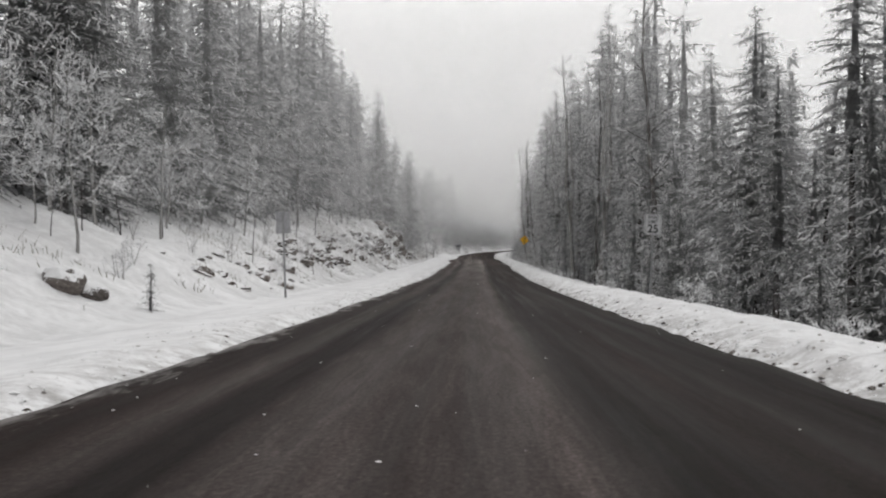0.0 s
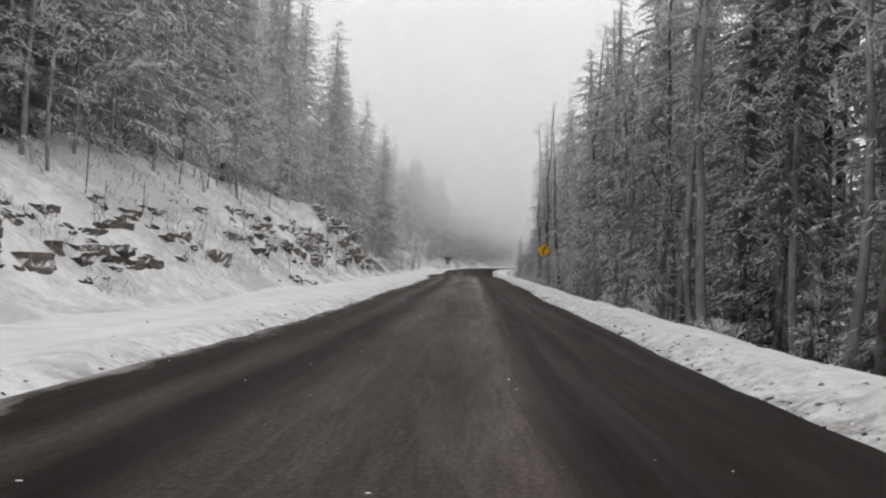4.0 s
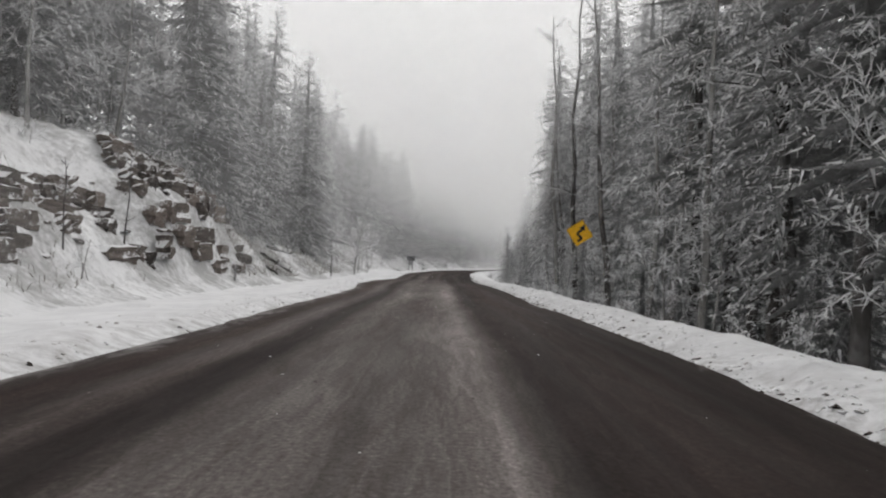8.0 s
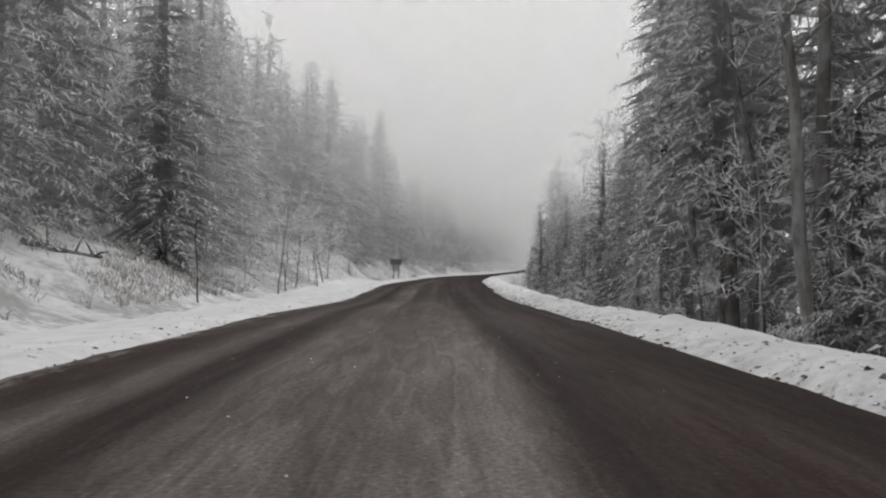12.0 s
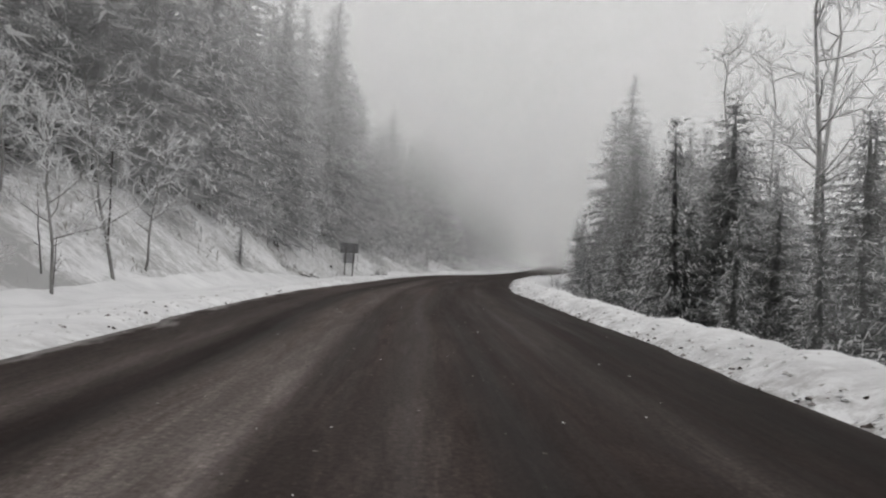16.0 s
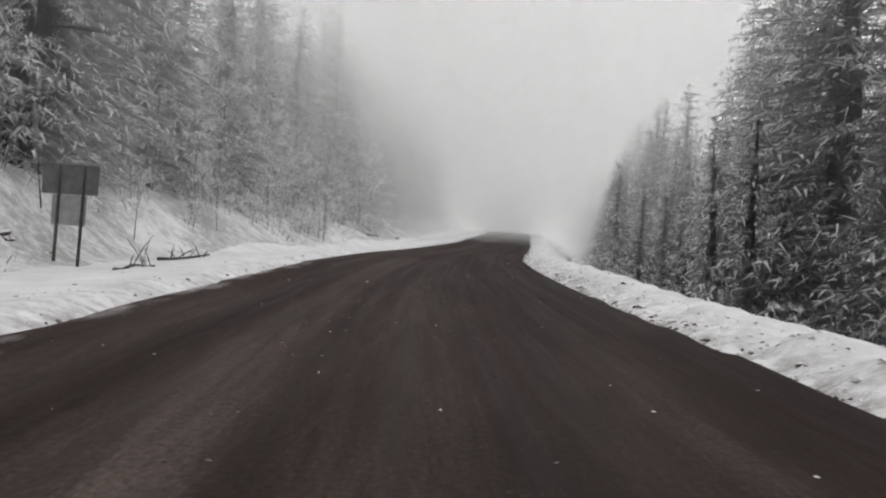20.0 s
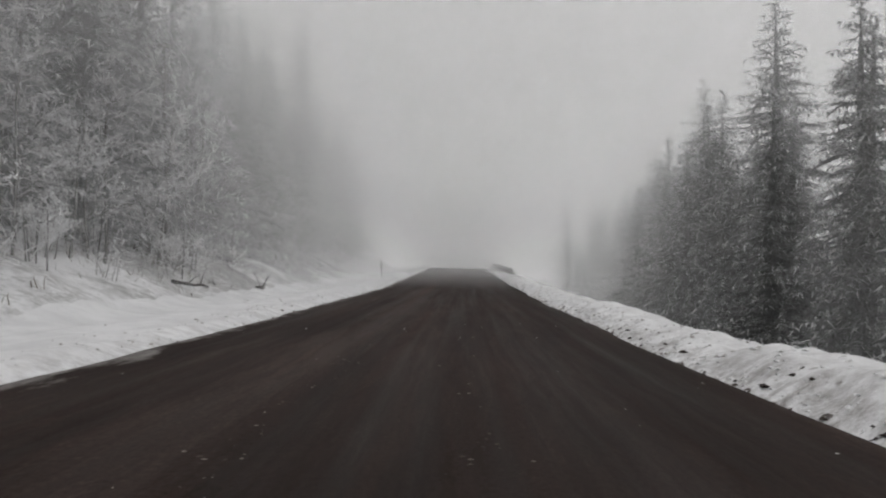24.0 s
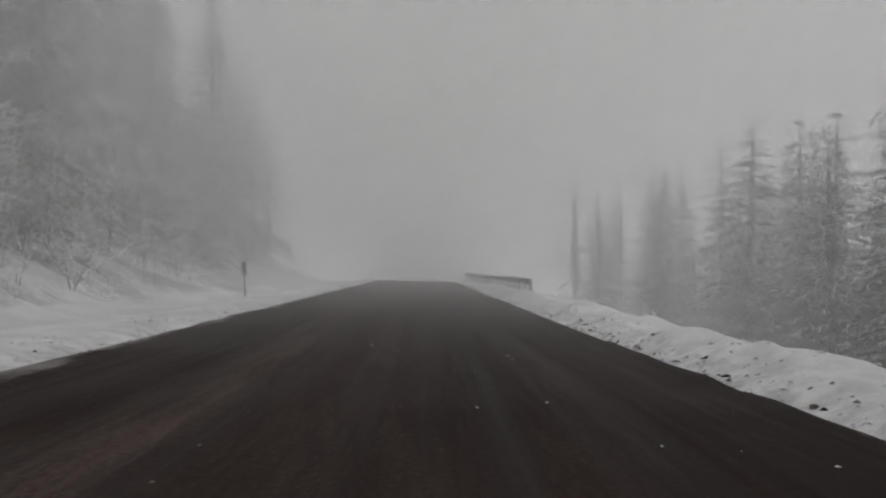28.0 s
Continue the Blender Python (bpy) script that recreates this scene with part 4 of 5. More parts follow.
# ---- rock outcrops in the cut bank ----
def stone_mesh(seed):
    rng = random.Random(seed)
    bm = bmesh.new()
    bmesh.ops.create_cube(bm, size=1.0)
    bmesh.ops.subdivide_edges(bm, edges=bm.edges[:], cuts=1, use_grid_fill=True)
    for v in bm.verts:
        r = Vector((rng.uniform(-1, 1), rng.uniform(-1, 1), rng.uniform(-1, 1)))
        v.co = v.co * (0.86 if v.co.length > 0.8 else 1.0) + r * 0.14
    me = bpy.data.meshes.new("stone")
    bm.to_mesh(me)
    bm.free()
    me.materials.append(STONE)
    return me


STONES = [stone_mesh(k) for k in range(9)]


def outcrop(u, y, du, dy, count, size, label, tall=1.0):
    base = tagged(new("rock_outcrop"), label, "rock", "rock outcrops in the bank")
    base.location = at(u, y)
    for k in range(count):
        uu = u + rnd.uniform(-du, du)
        yy = y + rnd.uniform(-dy, dy)
        g = size * rnd.uniform(0.3, 1.0) ** 1.3
        p = at(uu, yy)
        ob = child("stone", STONES[rnd.randrange(9)], base)
        ob.matrix_world = Matrix.Identity(4)
        ob.matrix_parent_inverse = Matrix.Identity(4)
        ob.matrix_basis = pose(*(p - base.location + Vector((-0.10 * g, 0, 0.02 * g))), rnd.uniform(-7, 7), rnd.uniform(-8, 6), rnd.uniform(-14, 14)) @ Matrix.Diagonal(
            (g * rnd.uniform(0.7, 1.1), g * rnd.uniform(1.0, 2.3), g * rnd.uniform(0.28, 0.6) * tall, 1))


ROCKS = "dark broken rock ledges capped with snow in the bank"


def slab_mesh(seed):
    """A bedded block of rock: courses of unequal depth, broken at the ends."""
    rng = random.Random(seed)
    nx, ny, nz = 2, 5, 4
    V, Fc, index = [], [], {}
    push = [rng.uniform(-0.22, 0.0) for _ in range(nz + 1)]
    ends = [(rng.uniform(-0.1, 0.04), rng.uniform(-0.1, 0.04)) for _ in range(nz + 1)]
    notch = [rng.uniform(-0.16, 0.02) for _ in range(ny + 1)]

    def vert(i, j, k):
        if (i, j, k) not in index:
            x, y, z = i / nx - 0.5, j / ny - 0.5, k / nz - 0.5
            if i == nx:
                x += push[k] + notch[j]
            if j in (0, ny):
                y += ends[k][0] if j == 0 else -ends[k][1]
                y *= 1 - 0.12 * rng.random()
            index[(i, j, k)] = len(V)
            V.append((x + rng.uniform(-0.05, 0.05), y + rng.uniform(-0.05, 0.05), z + rng.uniform(-0.05, 0.05)))
        return index[(i, j, k)]

    for j in range(ny):
        for k in range(nz):
            Fc.append([vert(nx, j, k), vert(nx, j + 1, k), vert(nx, j + 1, k + 1), vert(nx, j, k + 1)])
        for i in range(nx):
            Fc.append([vert(i, j, nz), vert(i + 1, j, nz), vert(i + 1, j + 1, nz), vert(i, j + 1, nz)])
    for k in range(nz):
        for i in range(nx):
            Fc.append([vert(i, 0, k), vert(i + 1, 0, k), vert(i + 1, 0, k + 1), vert(i, 0, k + 1)])
            Fc.append([vert(i, ny, k), vert(i, ny, k + 1), vert(i + 1, ny, k + 1), vert(i + 1, ny, k)])
    return mesh_from("stone", V, Fc, [STONE])


SLABS = [slab_mesh(k) for k in range(8)]


def ledges(u0, y0, y1, tiers, rise, label, gaps, pitch=0.72, longest=1.7):
    """Tiers of bedded blocks set into the cut bank, each with its top level with the snow behind it."""
    base = tagged(new("rock_outcrop"), label, "rock", "rock outcrops in the bank")
    base.location = at(u0, (y0 + y1) / 2)
    u = u0
    for k in range(tiers):
        y = y0 + rnd.uniform(0, 1.0) + 0.25 * k
        while y < y1 - 0.15 * k:
            ln = rnd.uniform(0.3, 0.6) * longest if rnd.random() < 0.4 else rnd.uniform(0.6, 1.1) * longest
            depth = rnd.uniform(0.7, 1.1) * rise / pitch
            uu = u + rnd.uniform(-0.22, 0.22) + 0.5 * float(lumps(0, y, 5, 50 + k))
            if rnd.random() > gaps + 0.35 * float(lumps(k, y, 4, 60)):
                yc = y + ln / 2
                top = float(surface(uu - depth, yc)) + 0.06
                high = min(max(0.25, top - float(surface(uu, yc))), 0.22 + 0.2 * longest) * rnd.uniform(0.7, 1.1) + 0.2
                ob = child("stone", SLABS[rnd.randrange(8)], base)
                p = Vector((float(centre(yc)) + uu - depth / 2, yc, top - high / 2)) - base.location
                ob.matrix_basis = pose(*p, rnd.uniform(-4, 4), rnd.uniform(-3, 5), rnd.uniform(-9, 9)) @ Matrix.Diagonal((depth * 1.1, ln * rnd.uniform(0.95, 1.12), high, 1))
            y += ln * rnd.uniform(0.95, 1.15)
        u -= rise / pitch * rnd.uniform(0.8, 1.05)


def boulder(u, y, size, seed):
    rng = random.Random(seed)
    bm = bmesh.new()
    bmesh.ops.create_icosphere(bm, subdivisions=3, radius=1.0)
    for v in bm.verts:
        d = 0.22 * noise.noise(v.co * 1.3 + Vector((seed, 0, 0))) + 0.07 * noise.noise(v.co * 4 + Vector((seed, 3, 0)))
        v.co = v.co * (1 + d)
        v.co.z = min(v.co.z, 0.62 + 0.1 * v.co.x)
    me = bpy.data.meshes.new("boulder")
    bm.to_mesh(me)
    bm.free()
    me.materials.append(STONE)
    ob = tagged(new("boulder", me), "large dark boulder half buried in the snowy bank", "rock", "boulders")
    ob.matrix_world = pose(*at(u, y, 0.1), rng.uniform(-8, 8), 12, rng.uniform(-30, 30)) @ Matrix.Diagonal((*size, 1))


boulder(-10.7, 23.9, (0.55, 0.62, 0.5), 1)
boulder(-10.1, 24.3, (0.4, 0.42, 0.34), 2)
boulder(-10.2, 44.0, (0.4, 0.5, 0.3), 3)
outcrop(-10.8, 43, 1.6, 10, 34, 0.6, "scattered dark stones poking through the snow")
boulder(-9.4, 45.5, (0.4, 0.75, 0.36), 5)
boulder(-10.3, 50.2, (0.45, 0.8, 0.4), 6)
ledges(-10.2, 54, 67, 5, 0.34, ROCKS, 0.66)
ledges(-10.2, 68, 90, 6, 0.32, ROCKS, 0.72)
outcrop(-8.9, 92, 0.4, 5, 7, 0.8, "low dark stones at the foot of the bank")
ledges(-10.6, 91, 106, 7, 0.34, ROCKS, 0.62)
ledges(-10.2, 104, 119.5, 6, 0.42, ROCKS, 0.25, 0.8, 2.0)
ledges(-9.8, 119.5, 134, 7, 0.5, "tall layered rock outcrop with snow on its ledges", 0.1, 1.0, 2.3)
outcrop(-11.6, 98, 1.6, 34, 110, 0.42, "scattered dark stones poking through the snow")
outcrop(-9.5, 237, 0.6, 3, 3, 0.4, "scattered dark stones poking through the snow")


# ---- fallen logs and branches ----
def log(u0, y0, u1, y1, r, label, stubs=5):
    base = tagged(new("fallen_log"), label, "log", "fallen branches")
    a, b = at(u0, y0, r * 0.8), at(u1, y1, r * 0.8)
    base.location = a
    d = b - a
    V, Fc = [], []
    pts = [d * (k / 5) + Vector((0, 0, rnd.uniform(-0.04, 0.06))) for k in range(6)]
    add_tube(V, Fc, pts, [r * (1 - 0.1 * k) for k in range(6)], 7)
    child("stem", mesh_from("stem", V, Fc, [BARK], smooth=True), base)
    for k in range(stubs):
        c = d * rnd.uniform(0.2, 0.95)
        e = Vector((rnd.uniform(-1, 1), rnd.uniform(-1, 1), rnd.uniform(0.2, 1.0))).normalized() * rnd.uniform(0.3, 0.9)
        V, Fc = [], []
        add_tube(V, Fc, [c, c + e * 0.5 + Vector((0, 0, 0.05)), c + e], [r * 0.4, r * 0.3, r * 0.12], 4)
        child("branch", mesh_from("branch", V, Fc, [BARK], smooth=True), base)


LOG = "dark fallen log lying on the snowy bank"
log(-10.93, 143.2, -9.7, 147.2, 0.11, LOG, 3)
log(-13.4, 157.6, -11.9, 160.5, 0.12, LOG, 5)
log(-14.6, 149, -12.4, 153, 0.10, LOG, 4)
log(-9.9, 139.5, -9.3, 140.6, 0.08, LOG, 3)
log(-12.6, 133.6, -11.6, 137.5, 0.10, LOG, 3)
log(-9.6, 284.2, -9.0, 286.2, 0.07, LOG, 2)
BROKEN = "broken bare branch lying in the roadside snow"
log(-7.8, 239.2, -7.0, 241.2, 0.05, BROKEN, 9)
log(-6.4, 232.2, -6.0, 233.4, 0.04, BROKEN, 7)
log(-8.5, 291.6, -8.3, 292.2, 0.05, BROKEN, 4)
log(-9.0, 224.0, -8.4, 226.0, 0.04, BROKEN, 5)


# ---- signs, posts and the rail ----
PAINT_WHITE = material("white_sign_paint", (0.45, 0.45, 0.455), 0.5)
SIGN_BACK = material("bare_aluminium", (0.30, 0.30, 0.31), 0.55, 0.5)
PAINT_YELLOW = material("yellow_sheeting", (0.85, 0.46, 0.01), 0.5)
PAINT_BLACK = material("black_sign_paint", (0.012, 0.012, 0.012), 0.6)
STEEL = material("galvanised_steel", (0.27, 0.27, 0.275), 0.6, 0.4)
WOOD_POST = material("weathered_post", (0.10, 0.095, 0.09), 0.9)
DARK_BACK = material("grey_sign_back", (0.12, 0.12, 0.125), 0.6, 0.4)
for m_, k_ in ((PAINT_WHITE, 0.2), (SIGN_BACK, 0.25), (PAINT_YELLOW, 0.15), (STEEL, 0.35), (WOOD_POST, 0.5), (DARK_BACK, 0.3)):
    b_ = m_.node_tree.nodes["Principled BSDF"]
    c_ = tuple(b_.inputs["Base Color"].default_value)[:3]
    f_ = noise_node(m_, 5.0, 6)
    m_.node_tree.links.new(ramp(m_, f_, [(0.3, tuple(v * (1 - k_) for v in c_)), (0.7, tuple(min(1, v * (1 + k_)) for v in c_))]), b_.inputs["Base Color"])


def plate(w, h, t=0.006, r=0.04):
    """A sheet-metal plate in the xz plane with rounded corners, facing -y."""
    bm = bmesh.new()
    loop = []
    for cx, cz, a0 in ((w / 2 - r, h / 2 - r, 0), (-w / 2 + r, h / 2 - r, 90), (-w / 2 + r, -h / 2 + r, 180), (w / 2 - r, -h / 2 + r, 270)):
        for k in range(5):
            a = radians(a0 + 22.5 * k)
            loop.append(bm.verts.new((cx + r * math.cos(a), 0, cz + r * math.sin(a))))
    f = bm.faces.new(loop)
    ext = bmesh.ops.extrude_face_region(bm, geom=[f])
    for v in ext["geom"]:
        if isinstance(v, bmesh.types.BMVert):
            v.co.y += t
    bmesh.ops.recalc_face_normals(bm, faces=bm.faces[:])
    return bm


def channel(length, w=0.075, t=0.04):
    """A U-channel post, standing from z = 0 upwards."""
    prof = [(-w / 2, 0), (-w / 4, 0), (-w / 4, t), (w / 4, t), (w / 4, 0), (w / 2, 0), (w / 2, -0.006), (w / 4 - 0.007, -0.006), (w / 4 - 0.007, t - 0.007), (-w / 4 + 0.007, t - 0.007), (-w / 4 + 0.007, -0.006), (-w / 2, -0.006)]
    bm = bmesh.new()
    f = bm.faces.new([bm.verts.new((x, y, 0)) for x, y in prof])
    ext = bmesh.ops.extrude_face_region(bm, geom=[f])
    for v in ext["geom"]:
        if isinstance(v, bmesh.types.BMVert):
            v.co.z += length
    bmesh.ops.recalc_face_normals(bm, faces=bm.faces[:])
    return bm


def bolt(parent, x, z, y=-0.004):
    bm = bmesh.new()
    bmesh.ops.create_cone(bm, cap_ends=True, segments=6, radius1=0.011, radius2=0.009, depth=0.008, matrix=pose(x, y, z, 90, 0, 0))
    part("bolt", bm, STEEL, parent)


def lettering(name, body, size, x, z, parent, squeeze=1.0, bold=0.0):
    cu = bpy.data.curves.new(name, "FONT")
    cu.body, cu.size, cu.align_x, cu.align_y, cu.extrude, cu.offset = body, size, "CENTER", "CENTER", 0.0015, bold
    tmp = new(name, cu)
    dg = bpy.context.evaluated_depsgraph_get()
    me = bpy.data.meshes.new_from_object(tmp.evaluated_get(dg))
    bpy.data.objects.remove(tmp)
    me.materials.clear()
    me.materials.append(PAINT_BLACK)
    ob = child(name, me, parent)
    ob.matrix_basis = pose(x, -0.004, z, 90, 0, 0) @ Matrix.Diagonal((squeeze, 1, 1, 1))
    return ob


def strip(name, pts, w, parent, y=-0.004, t=0.003, mat=None):
    """A flat painted line of width w through the points (x, z)."""
    bm = bmesh.new()
    rows = []
    for k, p in enumerate(pts):
        p = Vector(p)
        q = Vector(pts[min(k + 1, len(pts) - 1)]) - Vector(pts[max(k - 1, 0)])
        n = Vector((-q.y, q.x)).normalized() * w / 2
        rows.append((bm.verts.new((p.x + n.x, y, p.y + n.y)), bm.verts.new((p.x - n.x, y, p.y - n.y))))
    for (a, b), (c, d) in zip(rows, rows[1:]):
        bm.faces.new((a, b, d, c))
    ext = bmesh.ops.extrude_face_region(bm, geom=bm.faces[:])
    for v in ext["geom"]:
        if isinstance(v, bmesh.types.BMVert):
            v.co.y += t
    bmesh.ops.recalc_face_normals(bm, faces=bm.faces[:])
    return part(name, bm, mat or PAINT_BLACK, parent)


def frame_line(w, h, r, n=5):
    pts = []
    for cx, cz, a0 in ((w / 2 - r, h / 2 - r, 0), (-w / 2 + r, h / 2 - r, 90), (-w / 2 + r, -h / 2 + r, 180), (w / 2 - r, -h / 2 + r, 270)):
        pts += [(cx + r * math.cos(radians(a0 + 90 * k / (n - 1))), cz + r * math.sin(radians(a0 + 90 * k / (n - 1)))) for k in range(n)]
    return pts + pts[:1]


def speed_sign():
    base = tagged(new("speed_limit_sign"), "white rectangular speed limit 25 sign on a steel post", "road sign")
    foot = at(6.15, 33, -0.5)
    base.matrix_world = pose(*foot, 0, 2, -6)
    top = 2.47 - foot.z
    post = part("post", channel(top - 0.05), STEEL, base)
    post.location = (0, 0.012, 0)
    panel = part("panel", plate(0.61, 0.76), PAINT_WHITE, base)
    panel.location = (0, 0, top - 0.38)
    strip("border", frame_line(0.56, 0.71, 0.035), 0.012, panel)
    lettering("lettering", "SPEED", 0.165, 0, 0.245, panel, 0.88, 0.002)
    lettering("lettering", "LIMIT", 0.165, 0, 0.09, panel, 0.88, 0.002)
    lettering("numerals", "25", 0.40, 0, -0.17, panel, 0.98, 0.008)
    bolt(panel, 0, 0.33), bolt(panel, 0, -0.33)


def back_sign():
    base = tagged(new("road_sign"), "back of a rectangular sign on a single dark post", "road sign")
    foot = at(-7.7, 37.3, -0.3)
    base.matrix_world = pose(*foot, 0, -2, 4)
    top = 2.74 - foot.z
    post = part("post", channel(top - 0.03, 0.085, 0.05), STEEL, base)
    post.location = (0, -0.055, 0)
    panel = part("panel", plate(0.57, 0.88), SIGN_BACK, base)
    panel.location = (0, 0, top - 0.44)
    bolt(panel, 0, 0.3), bolt(panel, 0, -0.3)


def curve_sign():
    base = tagged(new("winding_road_sign"), "yellow diamond winding road warning sign on a leaning post", "road sign")
    foot = at(5.95, 129.6, -0.4)
    base.matrix_world = pose(*foot, 0, 10, -3)
    centre_h = (2.97 - foot.z) / math.cos(radians(10))
    post = part("post", channel(centre_h + 0.35), STEEL, base)
    post.location = (0, 0.012, 0)
    panel = part("panel", plate(0.94, 0.94, 0.006, 0.06), PAINT_YELLOW, base)
    panel.matrix_basis = pose(0, 0, centre_h, 0, 45, 0)
    strip("border", frame_line(0.885, 0.885, 0.05), 0.016, panel)
    # the arrow is drawn upright, so it is turned back by the diamond's 45 degrees
    curve = []
    for k in range(29):
        s_ = k / 28
        curve.append((0.10 * math.sin(2 * math.pi * (1.2 * s_ - 0.08)) + 0.04 * (s_ - 0.5), -0.40 + 0.54 * s_))
    curve.append((0.135, 0.20))
    arrow = strip("arrow", curve, 0.115, panel)
    head = bmesh.new()
    for y_ in (-0.0045, -0.001):
        head.faces.new([head.verts.new((x, y_, z)) for x, z in ((-0.02, 0.24), (0.245, 0.10), (0.215, 0.43))])
    tip = part("arrow_head", head, PAINT_BLACK, panel)
    for ob in (arrow, tip):
        ob.matrix_basis = pose(0, 0, 0, 0, -54, 0)
    bolt(panel, -0.3, 0.3), bolt(panel, 0.3, -0.3)


def double_sign():
    base = tagged(new("road_sign"), "backs of two grey sign panels on two posts", "road sign")
    foot = at(-8.7, 235.6, -0.5)
    base.matrix_world = pose(*foot, 0, 0, -8)
    top = 3.38 - foot.z
    for x in (-0.28, 0.28):
        post = part("post", channel(top - 0.05, 0.08, 0.05), WOOD_POST, base)
        post.matrix_basis = pose(x, -0.055, 0, 0, 1.5, 0)
    upper = part("panel", plate(1.30, 0.70), DARK_BACK, base)
    upper.location = (0.0, 0.0, top - 0.35)
    lower = part("panel", plate(0.80, 0.70), SIGN_BACK, base)
    lower.location = (0.0, 0.0, top - 1.07)
    for p_ in (upper, lower):
        for x in (-0.28, 0.28):
            bolt(p_, x, 0.25), bolt(p_, x, -0.25)


def delineator(u, y, h=1.35):
    base = tagged(new("delineator_post"), "slim roadside marker post with a small dark reflector panel", "marker post", "marker posts")
    base.matrix_world = pose(*at(u, y, -0.2), 0, -3, -14)
    part("post", channel(h, 0.06, 0.03), STEEL, base)
    panel = part("reflector", plate(0.16, 0.42, 0.006, 0.03), WOOD_POST, base)
    panel.location = (0, -0.012, h - 0.2)


def guard_rail(y0, y1, u):
    base = tagged(new("guard_rail"), "snow-dusted steel W-beam guard rail on posts at the verge", "guard rail")
    base.location = at(u, y0)
    prof = [(0.0, 0.105), (0.035, 0.08), (0.05, 0.055), (0.035, 0.03), (0.0, 0.0), (0.035, -0.03), (0.05, -0.055), (0.035, -0.08), (0.0, -0.105)]
    ys_ = np.arange(y0, y1, 0.95)
    V, Fc = [], []
    for k, y in enumerate(ys_):
        p = Vector((float(centre(y)) + u, float(y), float(level(y)) + 0.66)) - base.location
        for s_ in (0.0, 0.006):
            V += [p + Vector((-a + s_, 0, b)) for a, b in prof]
    m = 18
    for k in range(len(ys_) - 1):
        for q in range(8):
            i = k * m + q
            Fc += [(i, i + 1, i + m + 1, i + m), (i + 9, i + m + 9, i + m + 10, i + 10)]
    beam = child("beam", mesh_from("beam", V, Fc, [STEEL], smooth=True), base)
    V, Fc = [], []
    for k, y in enumerate(ys_):
        p = Vector((float(centre(y)) + u - 0.02, float(y), float(level(y)) + 0.66)) - base.location
        h = 0.045 + 0.02 * float(lumps(0, y, 1.7, 33))
        V += [p + Vector(q) for q in ((-0.035, 0, 0.1), (-0.02, 0, 0.1 + 0.8 * h), (0.005, 0, 0.1 + h), (0.03, 0, 0.1 + 0.7 * h), (0.04, 0, 0.1))]
    for k in range(len(ys_) - 1):
        Fc += [(k * 5 + q, k * 5 + q + 1, k * 5 + q + 6, k * 5 + q + 5) for q in range(4)]
    child("snow_cap", mesh_from("snow_cap", V, Fc, [SNOW], smooth=True), beam, "thin ridge of snow on the rail")
    for y in np.arange(y0 + 0.4, y1, 1.9):
        ob = part("post", channel(1.28, 0.11, 0.09), WOOD_POST, base)
        ob.location = Vector((float(centre(y)) + u + 0.09, float(y), float(level(y)) - 0.55)) - base.location
    V, Fc = [], []
    p = Vector((float(centre(y0)) + u, y0, float(level(y0)) + 0.66)) - base.location
    for s_ in (0.0, 0.008):
        V += [p + Vector((0.12 * math.sin(a) - 0.06 + s_, -0.22 * math.cos(a), z)) for a in np.linspace(-1.2, 1.2, 5) for z in (-0.11, 0.11)]
    for k in range(4):
        Fc += [(2 * k, 2 * k + 1, 2 * k + 3, 2 * k + 2), (10 + 2 * k, 12 + 2 * k, 13 + 2 * k, 11 + 2 * k)]
    child("end_piece", mesh_from("end_piece", V, Fc, [STEEL], smooth=True), base)


speed_sign()
back_sign()
curve_sign()
double_sign()
delineator(-5.7, 319.5)
guard_rail(318, 372, 4.35)


# ---- loose snow, grit and dry grass ----
def litter(name, count, place, size, mat, label, category, seed, flat=0.7):
    rng = np.random.default_rng(seed)
    unit = np.array([(1, 0, 0), (-0.5, 0.87, 0), (-0.5, -0.87, 0), (0.1, 0.1, 0.8), (0.6, 0.5, 0.45), (-0.6, 0.1, 0.5)])
    tris = np.array([(0, 4, 2), (4, 3, 2), (0, 1, 4), (1, 5, 4), (5, 3, 4), (1, 2, 5), (2, 3, 5)])
    u, y, z = place(rng, count)
    sc = size * rng.uniform(0.35, 1.3, count) ** 1.6
    an = rng.uniform(0, 6.28, count)
    base = unit[None] * sc[:, None, None] * (1 + rng.uniform(-0.25, 0.25, (count, 6, 3)))
    base[..., 2] *= flat
    c, s_ = np.cos(an)[:, None], np.sin(an)[:, None]
    X = base[..., 0] * c - base[..., 1] * s_ + (centre(y) + u)[:, None]
    Y = base[..., 0] * s_ + base[..., 1] * c + y[:, None]
    Z = base[..., 2] + z[:, None] - 0.15 * sc[:, None]
    P = np.stack([X, Y, Z], -1).reshape(-1, 3)
    Fc = (tris[None] + (np.arange(count) * 6)[:, None, None]).reshape(-1, 3)
    tagged(new(name, mesh_from(name, P.tolist(), Fc.tolist(), [mat])), label, category, kind="stuff")


CLOD = material("grey_ploughed_snow", (0.6, 0.59, 0.585), 0.85)
n_, l_, b_ = nodes_of(CLOD)
g_ = n_.new("ShaderNodeNewGeometry")
l_.new(ramp(CLOD, g_.outputs["Random Per Island"], [(0.0, (0.20, 0.175, 0.16)), (0.12, (0.5, 0.48, 0.47)), (0.4, (0.74, 0.74, 0.745)), (1.0, (0.80, 0.80, 0.81))]), b_.inputs["Base Color"])


def on_right(rng, n):
    y = rng.uniform(2, 330, n)
    u = right_edge(y) + 0.02 + rng.gamma(1.6, 0.32, n)
    return u, y, surface(u, y)


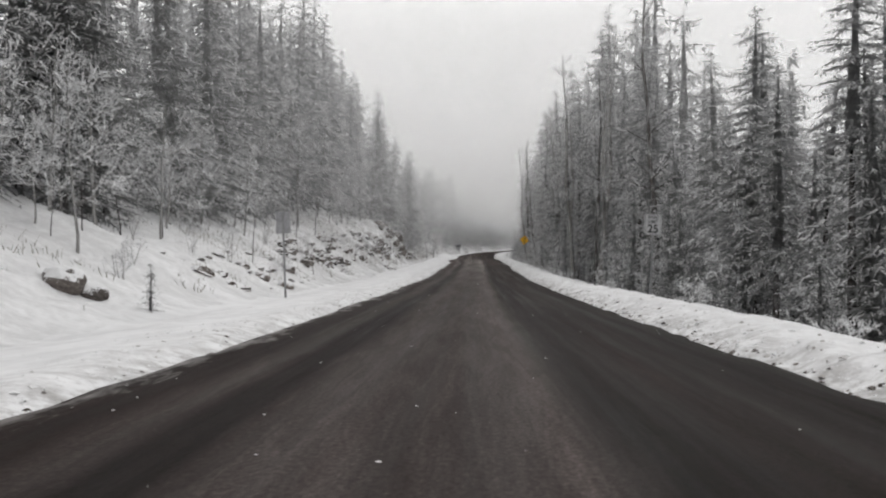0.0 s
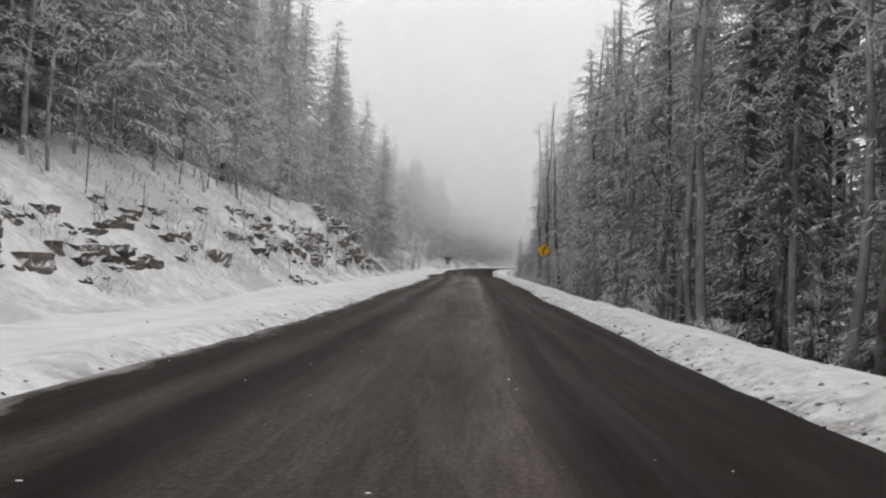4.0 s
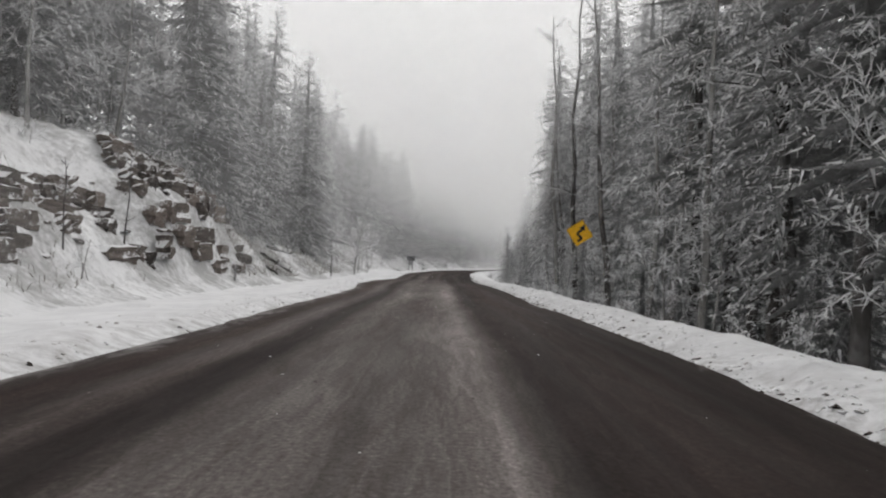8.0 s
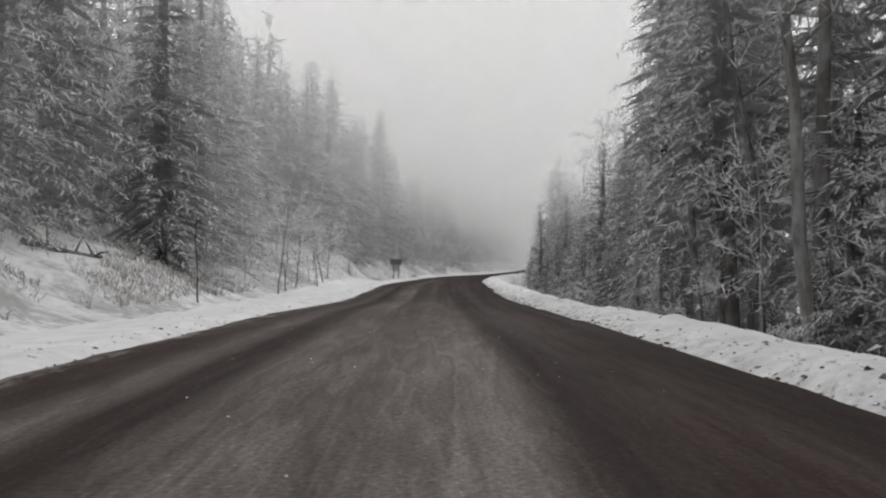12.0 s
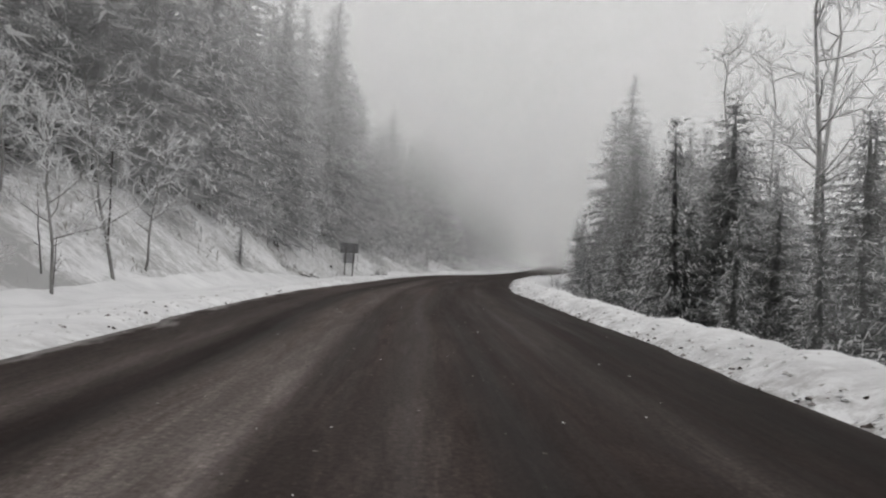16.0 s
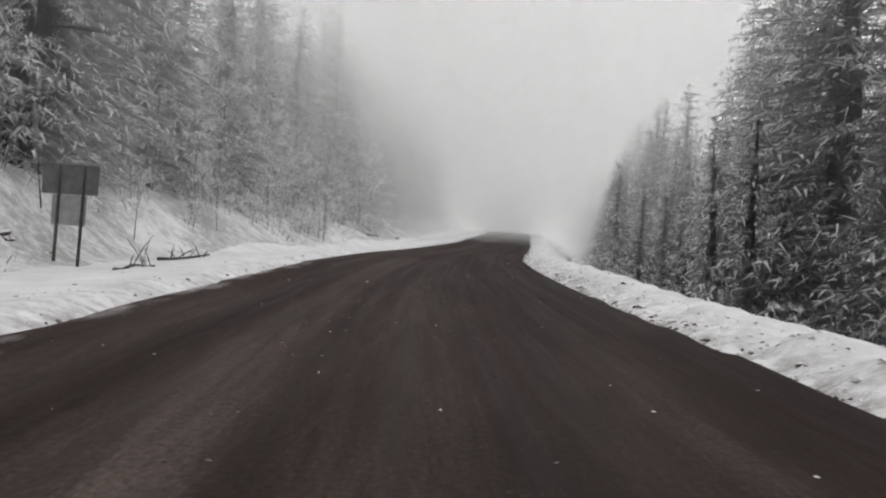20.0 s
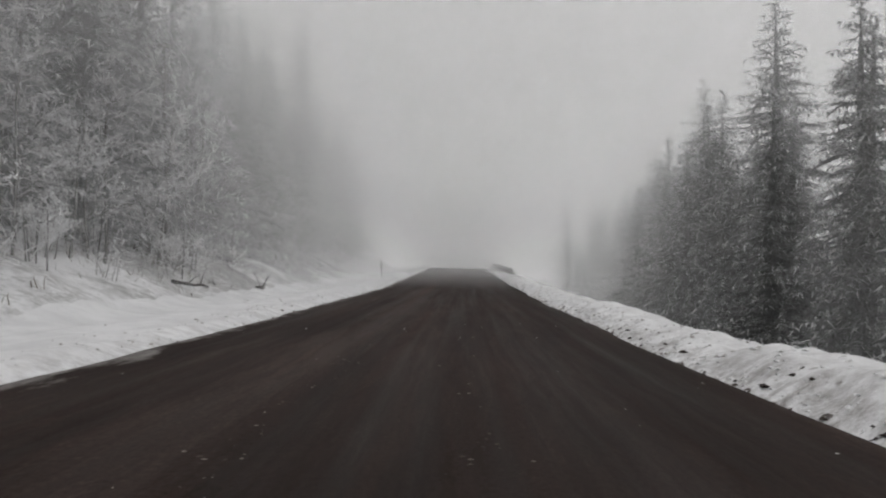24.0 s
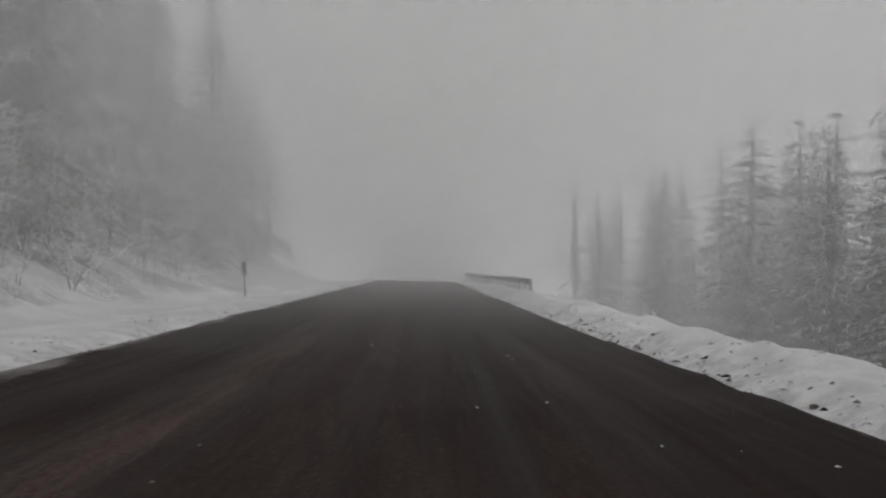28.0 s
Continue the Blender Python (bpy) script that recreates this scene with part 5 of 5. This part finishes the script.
def on_left(rng, n):
    y = rng.uniform(2, 330, n)
    u = -(left_edge(y) + 0.05 + rng.gamma(1.4, 0.5, n))
    return u, y, surface(u, y)


def on_road(rng, n):
    y = rng.uniform(2, 300, n)
    u = rng.uniform(-3.2, 3.0, n)
    return u, y, level(y)


litter("snow_clods", 13000, on_right, 0.038, CLOD, "ploughed snow clods and grit along the verge", "snow", 3)
litter("snow_clods", 5500, on_left, 0.036, CLOD, "ploughed snow clods and grit along the verge", "snow", 4)
CINDER = material("dark_cinders", (0.06, 0.05, 0.045), 0.95)
n_, l_, b_ = nodes_of(CINDER)
g_ = n_.new("ShaderNodeNewGeometry")
l_.new(ramp(CINDER, g_.outputs["Random Per Island"], [(0.0, (0.03, 0.024, 0.021)), (0.6, (0.09, 0.075, 0.066)), (1.0, (0.2, 0.185, 0.175))]), b_.inputs["Base Color"])


def along_edges(rng, n):
    y = rng.uniform(2, 320, n)
    right = rng.random(n) < 0.86
    off = 0.05 + rng.gamma(1.3, 0.11, n)
    u = np.where(right, right_edge(y) + off, -left_edge(y) - off)
    return u, y, surface(u, y)


def wheel_ruts(rng, n):
    y = rng.uniform(60, 300, n)
    u = np.where(rng.random(n) < 0.4, 0.45, -0.98) + rng.normal(0, 0.14, n)
    y = np.where(lumps(u * 0.2, y, 7, 71) > -0.1, y, rng.uniform(170, 290, n))
    return u, y, level(y)


litter("cinders", 3600, along_edges, 0.044, CINDER, "dark frozen cinders and slush lumps along the road edge", "grit", 8)
litter("cinders", 2600, wheel_ruts, 0.02, CINDER, "dark gravel crumbs scattered between the wheel tracks", "grit", 9, 0.5)
litter("ice_crumbs", 800, on_road, 0.018, CLOD, "small ice crumbs scattered on the asphalt", "ice", 5, 0.5)


def dry_grass(seed, n, y0, y1, low, tall):
    rng = np.random.default_rng(seed)
    y = rng.uniform(y0, y1, n)
    u = -rng.uniform(9.3, 16.5, n) + 0.8 * step(165, 205, y) * rng.uniform(0, 1, n)
    keep = lumps(u, y, 3.2, 41) + 0.5 * lumps(u, y, 1.1, 42) > low
    u, y = u[keep], y[keep]
    n = len(u)
    P0 = np.stack([centre(y) + u, y, surface(u, y) - 0.03], -1)
    h = rng.uniform(0.12, tall, n)
    d = np.stack([rng.normal(0, 0.35, n), rng.normal(0, 0.35, n), np.ones(n)], -1) * h[:, None]
    a = rng.uniform(0, 6.28, n)
    w = np.stack([np.cos(a), np.sin(a), np.zeros(n)], -1) * 0.016
    mid = P0 + d * 0.6
    tip = P0 + d + np.stack([rng.normal(0, 0.08, n), rng.normal(0, 0.08, n), -0.05 * np.ones(n)], -1)
    P = np.stack([P0 - w, P0 + w, mid + w * 0.8, mid - w * 0.8, tip], 1).reshape(-1, 3)
    k = np.arange(n) * 5
    Fc = [tuple(q) for q in np.stack([k, k + 1, k + 2, k + 3], -1).tolist()] + [tuple(q) for q in np.stack([k + 3, k + 2, k + 4], -1).tolist()]
    m = material("frosted_dry_grass", (0.4, 0.38, 0.35), 0.95, 0.1)
    nn, ll, bb = nodes_of(m)
    geo = nn.new("ShaderNodeNewGeometry")
    ll.new(ramp(m, geo.outputs["Random Per Island"], [(0.0, (0.20, 0.18, 0.14)), (0.5, (0.42, 0.41, 0.39)), (1.0, (0.68, 0.68, 0.68))]), bb.inputs["Base Color"])
    tagged(new("dry_grass", mesh_from("dry_grass", P.tolist(), Fc, [m])), "frosted dry grass tufts on the snowy bank", "grass", kind="stuff")


dry_grass(9, 26000, 6, 330, 0.12, 0.42)
dry_grass(10, 30000, 124, 192, -0.25, 0.34)

# ---- freezing fog: thin drifts that hang over the woods and leave the road's own lane clear, thicker towards the head of the valley, where a bank closes it ----
def fog_drift(y, thick, low, lane=4.5, clear=3.3):
    """One drift across the valley at station y, with an arch open over the carriageway; lane 0 closes it."""
    if lane:
        V = [(-150, 0, -16), (-lane, 0, -16), (lane, 0, -16), (150, 0, -16), (-150, 0, 90), (-lane, 0, 90), (lane, 0, 90), (150, 0, 90), (-lane, 0, clear), (lane, 0, clear)]
        Fc = [(0, 1, 8, 5, 4), (2, 3, 7, 6, 9), (8, 9, 6, 5)]
    else:
        V, Fc = [(-150, 0, -16), (150, 0, -16), (150, 0, 90), (-150, 0, 90)], [(0, 1, 2, 3)]
    ob = tagged(new("backdrop", mesh_from("fog_bank", V, Fc, [MIST])), "thin pale grey freezing fog drifting through the valley", "fog", kind="structure")
    ob.color = (thick, low, 1.0 if lane else 0.0, 1)
    way = float(centre(y + 1) - centre(y - 1)) / 2
    ob.matrix_world = pose(float(centre(y)), y, float(level(y)), 0, 0, -math.degrees(math.atan(way)))


for y, thick in DRIFTS:
    fog_drift(y, thick, 0.55)
for y, thick, low in BANKS:
    fog_drift(y, thick, low, 0.0)
